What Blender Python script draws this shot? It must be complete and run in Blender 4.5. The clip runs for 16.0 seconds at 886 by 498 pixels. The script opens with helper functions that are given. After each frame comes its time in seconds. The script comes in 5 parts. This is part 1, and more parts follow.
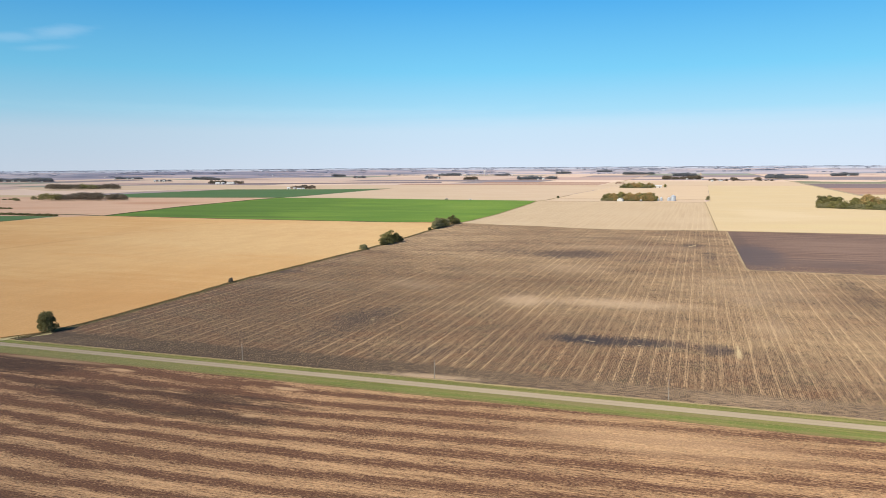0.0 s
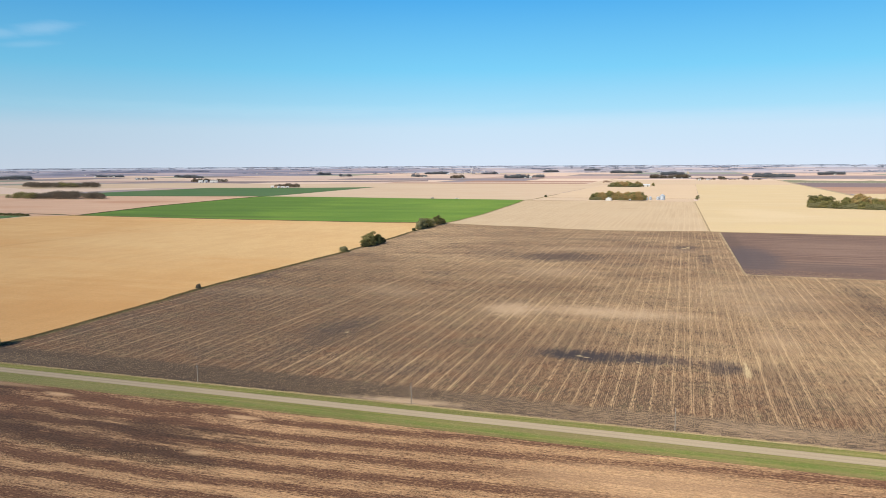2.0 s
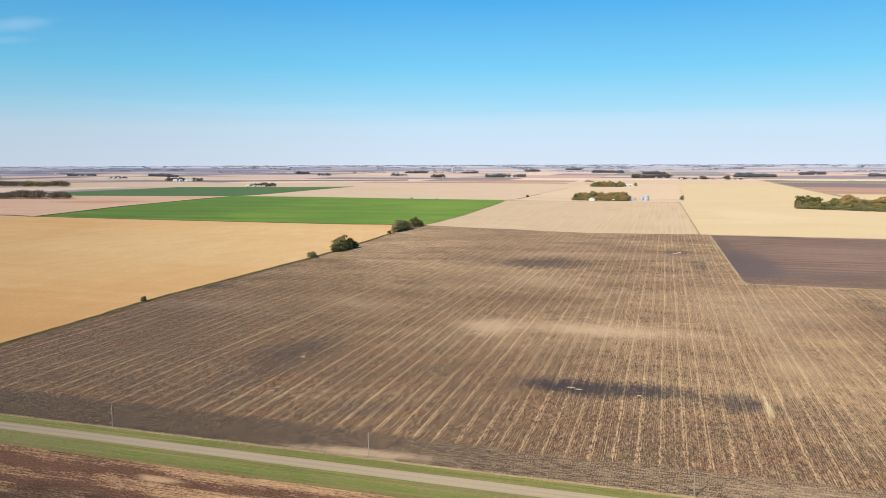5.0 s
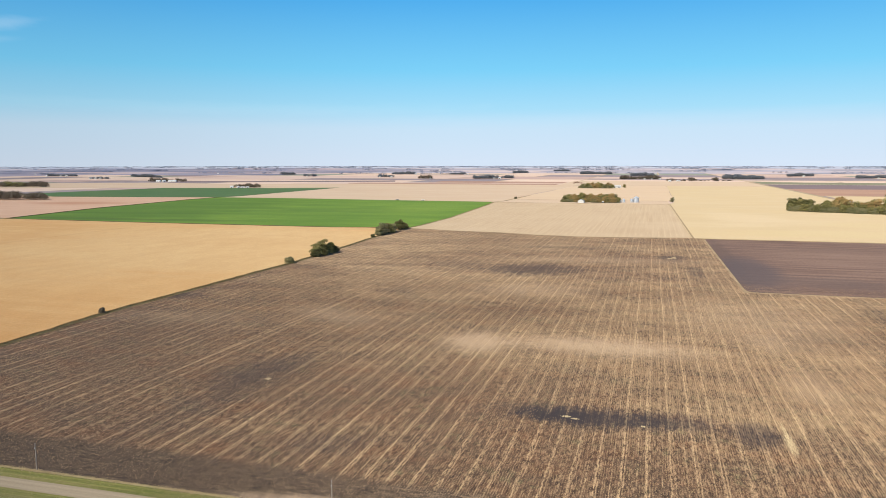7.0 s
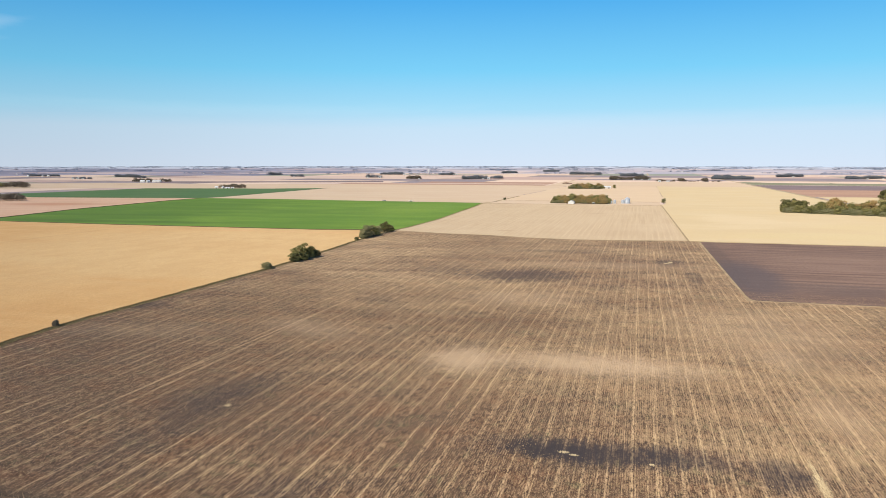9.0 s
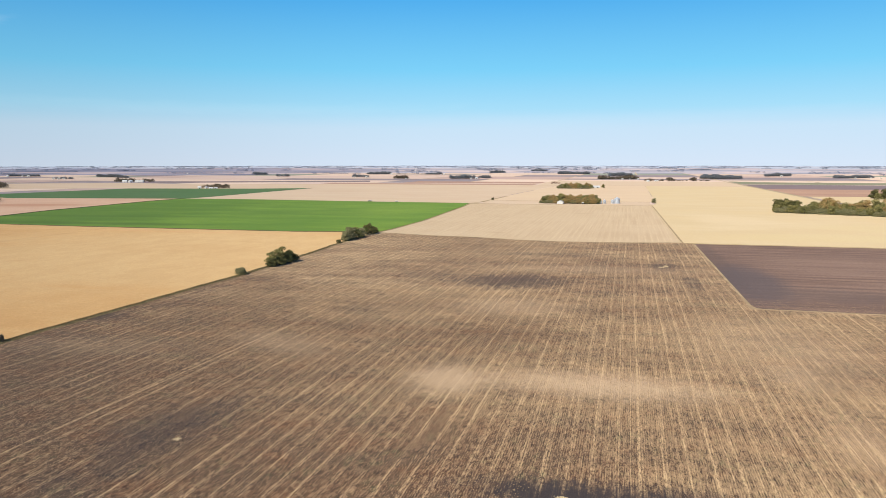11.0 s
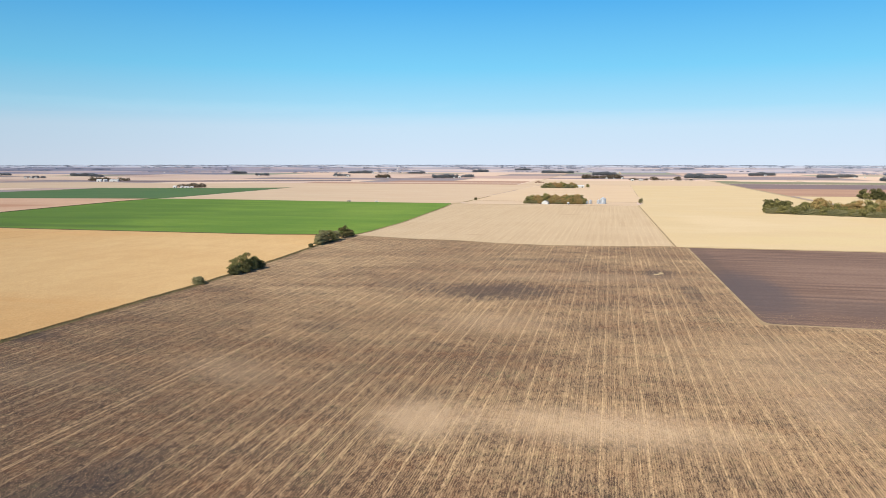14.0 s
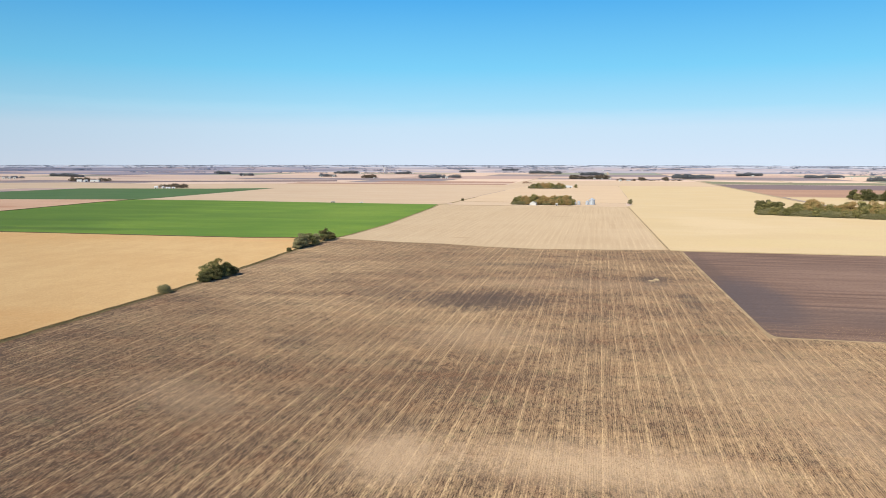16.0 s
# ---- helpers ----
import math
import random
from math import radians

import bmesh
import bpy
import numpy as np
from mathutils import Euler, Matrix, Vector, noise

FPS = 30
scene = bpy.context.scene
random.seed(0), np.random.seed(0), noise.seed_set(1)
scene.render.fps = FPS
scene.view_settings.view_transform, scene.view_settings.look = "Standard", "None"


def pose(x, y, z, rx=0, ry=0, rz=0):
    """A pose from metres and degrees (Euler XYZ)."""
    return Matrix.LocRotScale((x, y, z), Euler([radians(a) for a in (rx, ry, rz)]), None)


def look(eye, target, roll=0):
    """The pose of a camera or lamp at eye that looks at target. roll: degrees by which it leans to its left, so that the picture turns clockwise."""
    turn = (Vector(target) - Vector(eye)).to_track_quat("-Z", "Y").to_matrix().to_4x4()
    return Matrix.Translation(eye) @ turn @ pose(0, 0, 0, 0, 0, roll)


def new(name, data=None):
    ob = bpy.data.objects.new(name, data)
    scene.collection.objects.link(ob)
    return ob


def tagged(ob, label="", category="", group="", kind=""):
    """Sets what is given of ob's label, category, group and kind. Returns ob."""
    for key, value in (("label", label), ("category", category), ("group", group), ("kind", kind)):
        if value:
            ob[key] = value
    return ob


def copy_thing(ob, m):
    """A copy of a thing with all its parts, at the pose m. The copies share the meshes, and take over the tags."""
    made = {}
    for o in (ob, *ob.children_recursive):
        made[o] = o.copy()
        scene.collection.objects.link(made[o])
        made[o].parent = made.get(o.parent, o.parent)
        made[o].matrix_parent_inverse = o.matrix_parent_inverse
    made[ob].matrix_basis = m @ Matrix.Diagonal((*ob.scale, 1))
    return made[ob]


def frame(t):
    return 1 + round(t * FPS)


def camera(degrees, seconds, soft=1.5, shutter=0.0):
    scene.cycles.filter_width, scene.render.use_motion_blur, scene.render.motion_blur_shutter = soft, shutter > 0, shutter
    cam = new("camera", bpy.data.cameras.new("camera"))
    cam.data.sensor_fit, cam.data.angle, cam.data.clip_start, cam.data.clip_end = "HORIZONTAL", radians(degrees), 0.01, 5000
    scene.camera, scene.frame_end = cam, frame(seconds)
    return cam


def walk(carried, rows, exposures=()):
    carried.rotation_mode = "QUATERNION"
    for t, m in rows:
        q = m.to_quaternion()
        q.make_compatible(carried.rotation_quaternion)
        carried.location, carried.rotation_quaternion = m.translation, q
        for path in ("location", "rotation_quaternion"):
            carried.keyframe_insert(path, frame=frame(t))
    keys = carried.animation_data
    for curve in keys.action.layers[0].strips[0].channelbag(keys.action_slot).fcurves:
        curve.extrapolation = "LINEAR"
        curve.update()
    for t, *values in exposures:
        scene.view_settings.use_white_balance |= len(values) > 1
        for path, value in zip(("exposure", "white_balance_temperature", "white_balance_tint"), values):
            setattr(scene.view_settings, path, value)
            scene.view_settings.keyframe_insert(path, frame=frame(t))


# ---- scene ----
# World: x east, y north, metres. The gravel road's centre line is y = 0, the tree line is x = 0.
cam = camera(61.77, 16.0, soft=0.72)
# seconds, x, y, z, pitch below level, heading west of north, roll
PATH = [
    (0.0, 361.45, -289.27, 94.00, 6.526, 19.150, -0.396),
    (0.5, 359.34, -280.39, 94.07, 6.563, 18.909, -0.369),
    (1.0, 357.25, -271.54, 94.13, 6.595, 18.671, -0.338),
    (1.5, 355.20, -262.72, 94.17, 6.633, 18.426, -0.312),
    (2.0, 353.17, -253.91, 94.21, 6.664, 18.162, -0.300),
    (2.5, 351.18, -245.14, 94.23, 6.693, 17.887, -0.288),
    (3.0, 349.21, -236.38, 94.24, 6.734, 17.633, -0.272),
    (3.5, 347.28, -227.65, 94.25, 6.773, 17.389, -0.251),
    (4.0, 345.37, -218.94, 94.24, 6.779, 17.167, -0.221),
    (4.6, 343.13, -208.51, 94.23, 6.758, 16.891, -0.189),
    (5.2, 340.92, -198.10, 94.20, 6.737, 16.616, -0.156),
    (5.9, 338.41, -185.99, 94.16, 6.712, 16.294, -0.115),
    (6.5, 336.30, -175.62, 94.12, 6.691, 16.019, -0.082),
    (7.0, 334.58, -167.00, 94.08, 6.670, 15.768, -0.043),
    (7.5, 332.89, -158.39, 94.04, 6.667, 15.531, -0.003),
    (8.0, 331.23, -149.78, 94.00, 6.674, 15.312, 0.019),
    (8.5, 329.61, -141.19, 93.95, 6.673, 15.121, 0.022),
    (9.0, 328.01, -132.60, 93.90, 6.649, 14.925, 0.011),
    (9.6, 326.14, -122.30, 93.84, 6.660, 14.648, 0.002),
    (10.2, 324.31, -112.00, 93.79, 6.670, 14.372, -0.008),
    (10.9, 322.24, -99.99, 93.72, 6.682, 14.049, -0.023),
    (11.5, 320.52, -89.70, 93.67, 6.692, 13.773, -0.037),
    (12.0, 319.12, -81.11, 93.63, 6.703, 13.551, -0.034),
    (12.5, 317.75, -72.53, 93.60, 6.736, 13.375, -0.020),
    (13.0, 316.42, -63.94, 93.57, 6.745, 13.148, -0.001),
    (13.5, 315.12, -55.35, 93.54, 6.745, 12.934, 0.016),
    (14.0, 313.85, -46.74, 93.53, 6.759, 12.723, 0.030),
    (14.5, 312.62, -38.13, 93.51, 6.770, 12.477, 0.041),
    (15.0, 311.42, -29.51, 93.51, 6.772, 12.254, 0.048),
    (15.5, 310.25, -20.88, 93.51, 6.765, 11.998, 0.058),
    (16.0, 309.12, -12.23, 93.53, 6.744, 11.747, 0.072),
]
walk(cam, [(t, pose(x, y, z, 90 - p, 0, h) @ pose(0, 0, 0, 0, 0, r)) for t, x, y, z, p, h, r in PATH], exposures=((0.0, 0.15), (16.0, 0.15)))

# ---- light ----
SUN_AZ, SUN_EL = radians(203.5), radians(40)
to_sun = Vector((math.sin(SUN_AZ) * math.cos(SUN_EL), math.cos(SUN_AZ) * math.cos(SUN_EL), math.sin(SUN_EL)))
sun = new("sun", bpy.data.lights.new("sun", "SUN"))
sun.data.energy, sun.data.angle, sun.data.color = 5.0, radians(0.53), (1.0, 0.915, 0.78)
sun.matrix_world = look(to_sun * 500, (0, 0, 0))

world = bpy.data.worlds.new("sky")
scene.world = world
world.use_nodes = True
wn, wl = world.node_tree.nodes, world.node_tree.links
wn.clear()
w_out, w_bg = wn.new("ShaderNodeOutputWorld"), wn.new("ShaderNodeBackground")
w_sky, w_tc, w_map = wn.new("ShaderNodeTexSky"), wn.new("ShaderNodeTexCoord"), wn.new("ShaderNodeMapping")
w_sky.sky_type, w_sky.sun_disc = "NISHITA", False
w_sky.sun_elevation, w_sky.sun_rotation = SUN_EL, SUN_AZ
w_sky.air_density, w_sky.dust_density, w_sky.ozone_density = 1.0, 0.6, 1.6
w_map.inputs["Location"].default_value = (0, 0, 0.12)
w_map.inputs["Scale"].default_value = (1, 1, 1.5)
w_sep, w_el = wn.new("ShaderNodeSeparateXYZ"), wn.new("ShaderNodeValToRGB")
# the clear autumn sky by the sine of the height over the horizon: milky at the horizon, azure above
for k in range(4):
    w_el.color_ramp.elements.new(0.1 + 0.1 * k)
for e, (p, c) in zip(w_el.color_ramp.elements, ((0.0, (0.495, 0.565, 0.665)), (0.045, (0.44, 0.575, 0.685)), (0.07, (0.29, 0.55, 0.70)), (0.12, (0.145, 0.48, 0.71)), (0.21, (0.050, 0.318, 0.655)), (0.42, (0.02, 0.075, 0.21)))):
    e.position, e.color = p, (*c, 1)
w_gain, w_both = wn.new("ShaderNodeMix"), wn.new("ShaderNodeMix")
for k in (w_gain, w_both):
    k.data_type = "RGBA"
w_gain.blend_type, w_gain.inputs["Factor"].default_value = "MULTIPLY", 1.0
w_gain.inputs["B"].default_value = (10.5, 10.5, 10.5, 1)
w_gain.clamp_result = False
w_both.inputs["Factor"].default_value = 0.88
# a few thin wisps of high cloud in the north-west, as (across, up, half length, half height, turn, thickness)
w_cn, w_cm, w_uv, w_mix = wn.new("ShaderNodeTexNoise"), wn.new("ShaderNodeMapping"), wn.new("ShaderNodeCombineXYZ"), wn.new("ShaderNodeMix")
w_cm.inputs["Scale"].default_value = (14, 60, 1)
w_cm.inputs["Rotation"].default_value = (0, 0, -0.25)
w_cn.inputs["Scale"].default_value, w_cn.inputs["Detail"].default_value = 2.0, 5
for k, axis in enumerate(((0.9448, 0.3275, -0.0046), (-0.033, 0.1093, 0.9935))):
    dot = wn.new("ShaderNodeVectorMath")
    dot.operation = "DOT_PRODUCT"
    wl.new(w_tc.outputs["Generated"], dot.inputs[0])
    dot.inputs[1].default_value = axis
    wl.new(dot.outputs["Value"], w_uv.inputs[k])
w_sum = None
for u, v, a, b, turn, thick in ((-0.443, 0.2535, 0.042, 0.0085, 12, 0.17), (-0.492, 0.241, 0.034, 0.0075, 8, 0.14), (-0.458, 0.2345, 0.034, 0.005, 10, 0.09), (-0.2, 0.178, 0.4, 0.010, 1.5, 0.07), (0.25, 0.166, 0.4, 0.010, -1, 0.06)):
    m, n, add, r = wn.new("ShaderNodeMapping"), wn.new("ShaderNodeVectorMath"), wn.new("ShaderNodeMath"), wn.new("ShaderNodeMapRange")
    m.vector_type, n.operation, add.operation = "TEXTURE", "LENGTH", "ADD"
    m.inputs["Location"].default_value, m.inputs["Rotation"].default_value, m.inputs["Scale"].default_value = (u, v, 0), (0, 0, radians(turn)), (a, b, 1)
    for q, x in ((1, 0.6), (2, 1.6), (3, thick), (4, 0.0)):
        r.inputs[q].default_value = x
    r.interpolation_type = "SMOOTHSTEP"
    wl.new(w_uv.outputs[0], m.inputs["Vector"])
    wl.new(m.outputs[0], n.inputs[0])
    wl.new(n.outputs["Value"], add.inputs[0])
    wl.new(w_cn.outputs["Fac"], add.inputs[1])
    wl.new(add.outputs[0], r.inputs[0])
    if w_sum is None:
        w_sum = r.outputs[0]
    else:
        most = wn.new("ShaderNodeMath")
        most.operation = "MAXIMUM"
        wl.new(w_sum, most.inputs[0])
        wl.new(r.outputs[0], most.inputs[1])
        w_sum = most.outputs[0]
w_mix.data_type = "RGBA"
w_mix.inputs["B"].default_value = (6.0, 6.8, 7.6, 1)
w_bg.inputs["Strength"].default_value = 0.12
wl.new(w_tc.outputs["Generated"], w_map.inputs["Vector"])
wl.new(w_map.outputs["Vector"], w_sky.inputs["Vector"])
wl.new(w_tc.outputs["Generated"], w_sep.inputs[0])
wl.new(w_sep.outputs["Z"], w_el.inputs[0])
# the sky is deeper towards the west, across the sun
w_west, w_deep, w_tone = wn.new("ShaderNodeVectorMath"), wn.new("ShaderNodeMapRange"), wn.new("ShaderNodeVectorMath")
w_west.operation, w_tone.operation = "DOT_PRODUCT", "SCALE"
w_west.inputs[1].default_value = (0.945, 0.327, 0.0)
for k, v in ((1, -0.6), (2, 0.1), (3, 0.80), (4, 1.0)):
    w_deep.inputs[k].default_value = v
w_deep.interpolation_type = "SMOOTHSTEP"
wl.new(w_tc.outputs["Generated"], w_west.inputs[0])
wl.new(w_west.outputs["Value"], w_deep.inputs[0])
wl.new(w_el.outputs["Color"], w_tone.inputs[0])
wl.new(w_deep.outputs[0], w_tone.inputs["Scale"])
wl.new(w_tone.outputs[0], w_gain.inputs["A"])
wl.new(w_sky.outputs["Color"], w_both.inputs["A"])
wl.new(w_gain.outputs["Result"], w_both.inputs["B"])
wl.new(w_uv.outputs[0], w_cm.inputs["Vector"])
wl.new(w_cm.outputs["Vector"], w_cn.inputs["Vector"])
wl.new(w_sum, w_mix.inputs["Factor"])
wl.new(w_both.outputs["Result"], w_mix.inputs["A"])
wl.new(w_mix.outputs["Result"], w_bg.inputs["Color"])
wl.new(w_bg.outputs["Background"], w_out.inputs["Surface"])

# ---- materials ----


class Graph:
    """A small builder for node materials in metres (object coordinates)."""

    def __init__(self, name, rough=0.95, spec=0.2):
        self.m = bpy.data.materials.new(name)
        self.m.use_nodes = True
        self.n, self.l = self.m.node_tree.nodes, self.m.node_tree.links
        self.n.clear()
        self.bsdf = self.n.new("ShaderNodeBsdfPrincipled")
        self.bsdf.inputs["Roughness"].default_value = rough
        self.bsdf.inputs["Specular IOR Level"].default_value = spec
        self.bsdf.inputs["Diffuse Roughness"].default_value = 1.0 if rough > 0.9 else 0.3
        self.l.new(self.bsdf.outputs[0], self.n.new("ShaderNodeOutputMaterial").inputs[0])
        self.pos = self.n.new("ShaderNodeTexCoord").outputs["Object"]

    def put(self, socket, v):
        if isinstance(v, bpy.types.NodeSocket):
            self.l.new(v, socket)
        elif isinstance(v, tuple) and len(v) == 3 and socket.type == "RGBA":
            socket.default_value = (*v, 1)
        else:
            socket.default_value = v

    def math(self, op, a, b=0.0, c=0.0, clamp=False):
        k = self.n.new("ShaderNodeMath")
        k.operation, k.use_clamp = op, clamp
        for s, v in zip(k.inputs, (a, b, c)):
            self.put(s, v)
        return k.outputs[0]

    def mix(self, f, a, b):
        k = self.n.new("ShaderNodeMix")
        k.data_type = "RGBA"
        self.put(k.inputs["Factor"], f), self.put(k.inputs["A"], a), self.put(k.inputs["B"], b)
        return k.outputs["Result"]

    def noise(self, scale, detail=3.0, rough=0.55, turn=0.0, seed=0.0):
        """Noise with so many cells a metre in x, y, z, turned by so many degrees."""
        k, m = self.n.new("ShaderNodeTexNoise"), self.n.new("ShaderNodeMapping")
        m.inputs["Scale"].default_value = scale
        m.inputs["Rotation"].default_value = (0, 0, radians(turn))
        m.inputs["Location"].default_value = (seed * 3.7, seed * 5.3, seed)
        k.inputs["Scale"].default_value, k.inputs["Detail"].default_value, k.inputs["Roughness"].default_value = 1.0, detail, rough
        self.l.new(self.pos, m.inputs["Vector"])
        self.l.new(m.outputs[0], k.inputs["Vector"])
        return k.outputs["Fac"]

    def span(self, v, a, b, c=0.0, d=1.0):
        k = self.n.new("ShaderNodeMapRange")
        k.interpolation_type = "SMOOTHSTEP"
        for s, x in zip(k.inputs, (v, a, b, c, d)):
            self.put(s, x)
        return k.outputs[0]

    def xyz(self):
        k = self.n.new("ShaderNodeSeparateXYZ")
        self.l.new(self.pos, k.inputs[0])
        return k.outputs

    def patch(self, cx, cy, ax, ay, turn=0.0, ragged=0.6, soft=0.6, grain=None):
        """A stain with its own ragged outline: 1 within, 0 without."""
        m, v = self.n.new("ShaderNodeMapping"), self.n.new("ShaderNodeVectorMath")
        m.vector_type, v.operation = "TEXTURE", "LENGTH"
        m.inputs["Location"].default_value = (cx, cy, 0)
        m.inputs["Rotation"].default_value = (0, 0, radians(turn))
        m.inputs["Scale"].default_value = (ax, ay, 1000)
        self.l.new(self.pos, m.inputs["Vector"])
        self.l.new(m.outputs[0], v.inputs[0])
        g = self.math("MULTIPLY_ADD", grain if grain is not None else 0.5, 2 * ragged, -ragged)
        return self.span(self.math("ADD", v.outputs["Value"], g), 1.0 - soft * 0.5, 1.0 + soft * 0.5, 1.0, 0.0)

    def line(self, axis, period, width, wobble=None, amount=0.0, phase=0.0):
        """1 on lines every period metres across the axis, 0 between."""
        u = self.math("MULTIPLY_ADD", self.xyz()[axis], 1.0 / period, phase)
        if wobble is not None:
            u = self.math("MULTIPLY_ADD", wobble, amount, u)
        d = self.math("ABSOLUTE", self.math("SUBTRACT", self.math("FRACT", u), 0.5))
        return self.span(d, 0.0, width, 1.0, 0.0)

    def done(self, colour, bump=None, depth=0.1, strength=0.5):
        self.put(self.bsdf.inputs["Base Color"], colour)
        if bump is not None:
            b = self.n.new("ShaderNodeBump")
            b.inputs["Strength"].default_value, b.inputs["Distance"].default_value = strength, depth
            self.l.new(bump, b.inputs["Height"])
            self.l.new(b.outputs[0], self.bsdf.inputs["Normal"])
        return self.m


def main_stubble():
    """Chisel-ploughed maize stubble, rows running north."""
    g = Graph("maize_stubble")
    big = g.noise((0.005, 0.013, 1), 4, 0.6)
    blotch = g.noise((0.03, 0.05, 1), 4, 0.6, seed=2)
    rows = g.noise((1.5, 0.05, 1), 3, 0.65)
    dash = g.noise((2.0, 0.33, 1), 3, 0.6, seed=12)
    speck = g.noise((2.2, 0.9, 1), 2, 0.6, seed=3)
    drift = g.noise((0.02, 0.006, 1), 2, seed=5)
    fade = g.noise((0.15, 0.012, 1), 4, 0.65, seed=7)
    fade2 = g.noise((0.45, 0.02, 1), 4, 0.65, seed=9)
    fade3 = g.noise((0.3, 0.016, 1), 4, 0.65, seed=21)
    ragged = g.noise((0.16, 0.12, 1), 6, 0.7, seed=4)
    comb = g.noise((0.55, 0.06, 1), 3, 0.65, seed=14)
    clump = g.noise((0.8, 0.22, 1), 2, 0.6, seed=17)
    ripple = g.noise((0.13, 0.17, 1), 3, 0.6, 24, seed=18)
    hue = g.noise((0.045, 0.07, 1), 4, 0.6, seed=19)
    weed = g.noise((0.35, 0.20, 1), 3, 0.6, seed=20)
    broken = g.span(g.math("ADD", g.math("MULTIPLY", dash, 0.6), g.math("MULTIPLY", speck, 0.4)), 0.36, 0.6)
    row = g.math("MULTIPLY", g.line(0, 0.76, 0.42, drift, 3.2), g.math("MULTIPLY_ADD", broken, 0.7, 0.3))
    # trails of straw behind the combine, three lines to every 7.43 m
    trail = g.math("MULTIPLY_ADD", broken, 0.75, 0.25)
    drift = g.math("ADD", drift, g.math("MULTIPLY_ADD", g.noise((0.3, 0.10, 1), 3, 0.6, seed=15), 0.22, -0.11))
    line = g.math("MULTIPLY", g.math("MULTIPLY", g.line(0, 7.43, 0.10, drift, 0.35, 0.18), g.span(fade, 0.24, 0.48)), trail)
    thin = g.math("MULTIPLY", g.math("MULTIPLY", g.line(0, 7.43, 0.07, drift, 0.35, 0.045), g.span(fade2, 0.34, 0.56)), trail)
    third = g.math("MULTIPLY", g.math("MULTIPLY", g.line(0, 7.43, 0.045, drift, 0.35, 0.55), g.span(fade3, 0.38, 0.58)), trail)
    # some passes left more straw than others
    load = g.span(g.noise((0.137, 0.0022, 1), 2, 0.6, seed=23), 0.34, 0.64, 0.35, 1.15)
    lie = g.math("MULTIPLY_ADD", g.math("SUBTRACT", g.xyz()[1], 125.0), 1.05, g.xyz()[0])
    even = g.span(lie, 180, 420, 1.12, 0.50)
    tone = g.math("MULTIPLY_ADD", big, 0.8, -0.14)
    tone = g.math("ADD", tone, g.math("MULTIPLY_ADD", blotch, 0.7, -0.36))
    tone = g.math("ADD", tone, g.math("MULTIPLY_ADD", rows, 1.1, -0.55))
    tone = g.math("ADD", tone, g.math("MULTIPLY", g.math("MULTIPLY_ADD", dash, 1.45, -0.725), even))
    tone = g.math("ADD", tone, g.math("MULTIPLY", g.math("MULTIPLY_ADD", speck, 0.8, -0.40), even))
    tone = g.math("ADD", tone, g.math("MULTIPLY_ADD", comb, 0.75, -0.375))
    tone = g.math("ADD", tone, g.math("MULTIPLY_ADD", ripple, 0.35, -0.175))
    tone = g.math("ADD", tone, g.math("MULTIPLY", g.math("MULTIPLY_ADD", clump, 0.75, -0.385), even))
    tone = g.math("ADD", tone, g.math("MULTIPLY_ADD", row, 0.26, -0.09))
    tone = g.math("ADD", tone, g.math("MULTIPLY", g.math("MULTIPLY", line, load), g.span(lie, 100, 400, 1.45, 0.66)))
    tone = g.math("ADD", tone, g.math("MULTIPLY", thin, g.span(lie, 100, 400, 1.1, 0.44)))
    tone = g.math("ADD", tone, g.math("MULTIPLY", third, g.span(lie, 100, 400, 0.9, 0.55)))
    # one heavy trail in the west, and more or less straw from place to place
    off = g.math("ABSOLUTE", g.math("SUBTRACT", g.xyz()[0], g.math("MULTIPLY_ADD", drift, 3.0, g.math("MULTIPLY_ADD", g.xyz()[1], 0.034, 122.5))))
    heavy = g.math("MULTIPLY", g.span(off, 0.15, 0.8, 1.0, 0.0), g.math("MULTIPLY", trail, g.span(g.math("ABSOLUTE", g.math("SUBTRACT", g.xyz()[1], 215.0)), 60, 130, 1.3, 0.0)))
    tone = g.math("ADD", tone, heavy)
    for p, k in (((70, 320, 90, 130), 0.04), ((415, 180, 40, 40), 0.14), ((240, 60, 50, 24), 0.12), ((225, 137, 22, 26), 0.12), ((250, 285, 44, 42, 8), -0.24), ((150, 150, 70, 90), 0.07), ((318, 235, 30, 22), -0.10), ((110, 45, 85, 36), 0.02), ((30, 640, 60, 140), 0.08)):
        tone = g.math("ADD", tone, g.math("MULTIPLY", g.patch(*p, ragged=0.8, soft=1.4, grain=ripple), k))
    # darker towards the south-west, by a lower tone
    tone = g.math("ADD", tone, g.span(lie, 80, 430, -0.48, 0.01), clamp=True)
    clod = g.math("ADD", g.math("MULTIPLY", speck, 0.3), g.math("ADD", g.math("MULTIPLY", clump, 0.4), g.math("MULTIPLY", dash, 0.3)))
    soil = g.mix(g.span(clod, 0.38, 0.64), g.mix(g.span(blotch, 0.3, 0.7), (0.048, 0.034, 0.026), (0.060, 0.036, 0.024)), g.mix(g.span(blotch, 0.3, 0.7), (0.182, 0.117, 0.075), (0.212, 0.126, 0.076)))
    # reddish loam in places, and a thin growth of weeds in others
    soil = g.mix(g.span(hue, 0.50, 0.68, 0.0, 0.6), soil, g.mix(g.span(clod, 0.4, 0.62), (0.070, 0.034, 0.020), (0.225, 0.118, 0.066)))
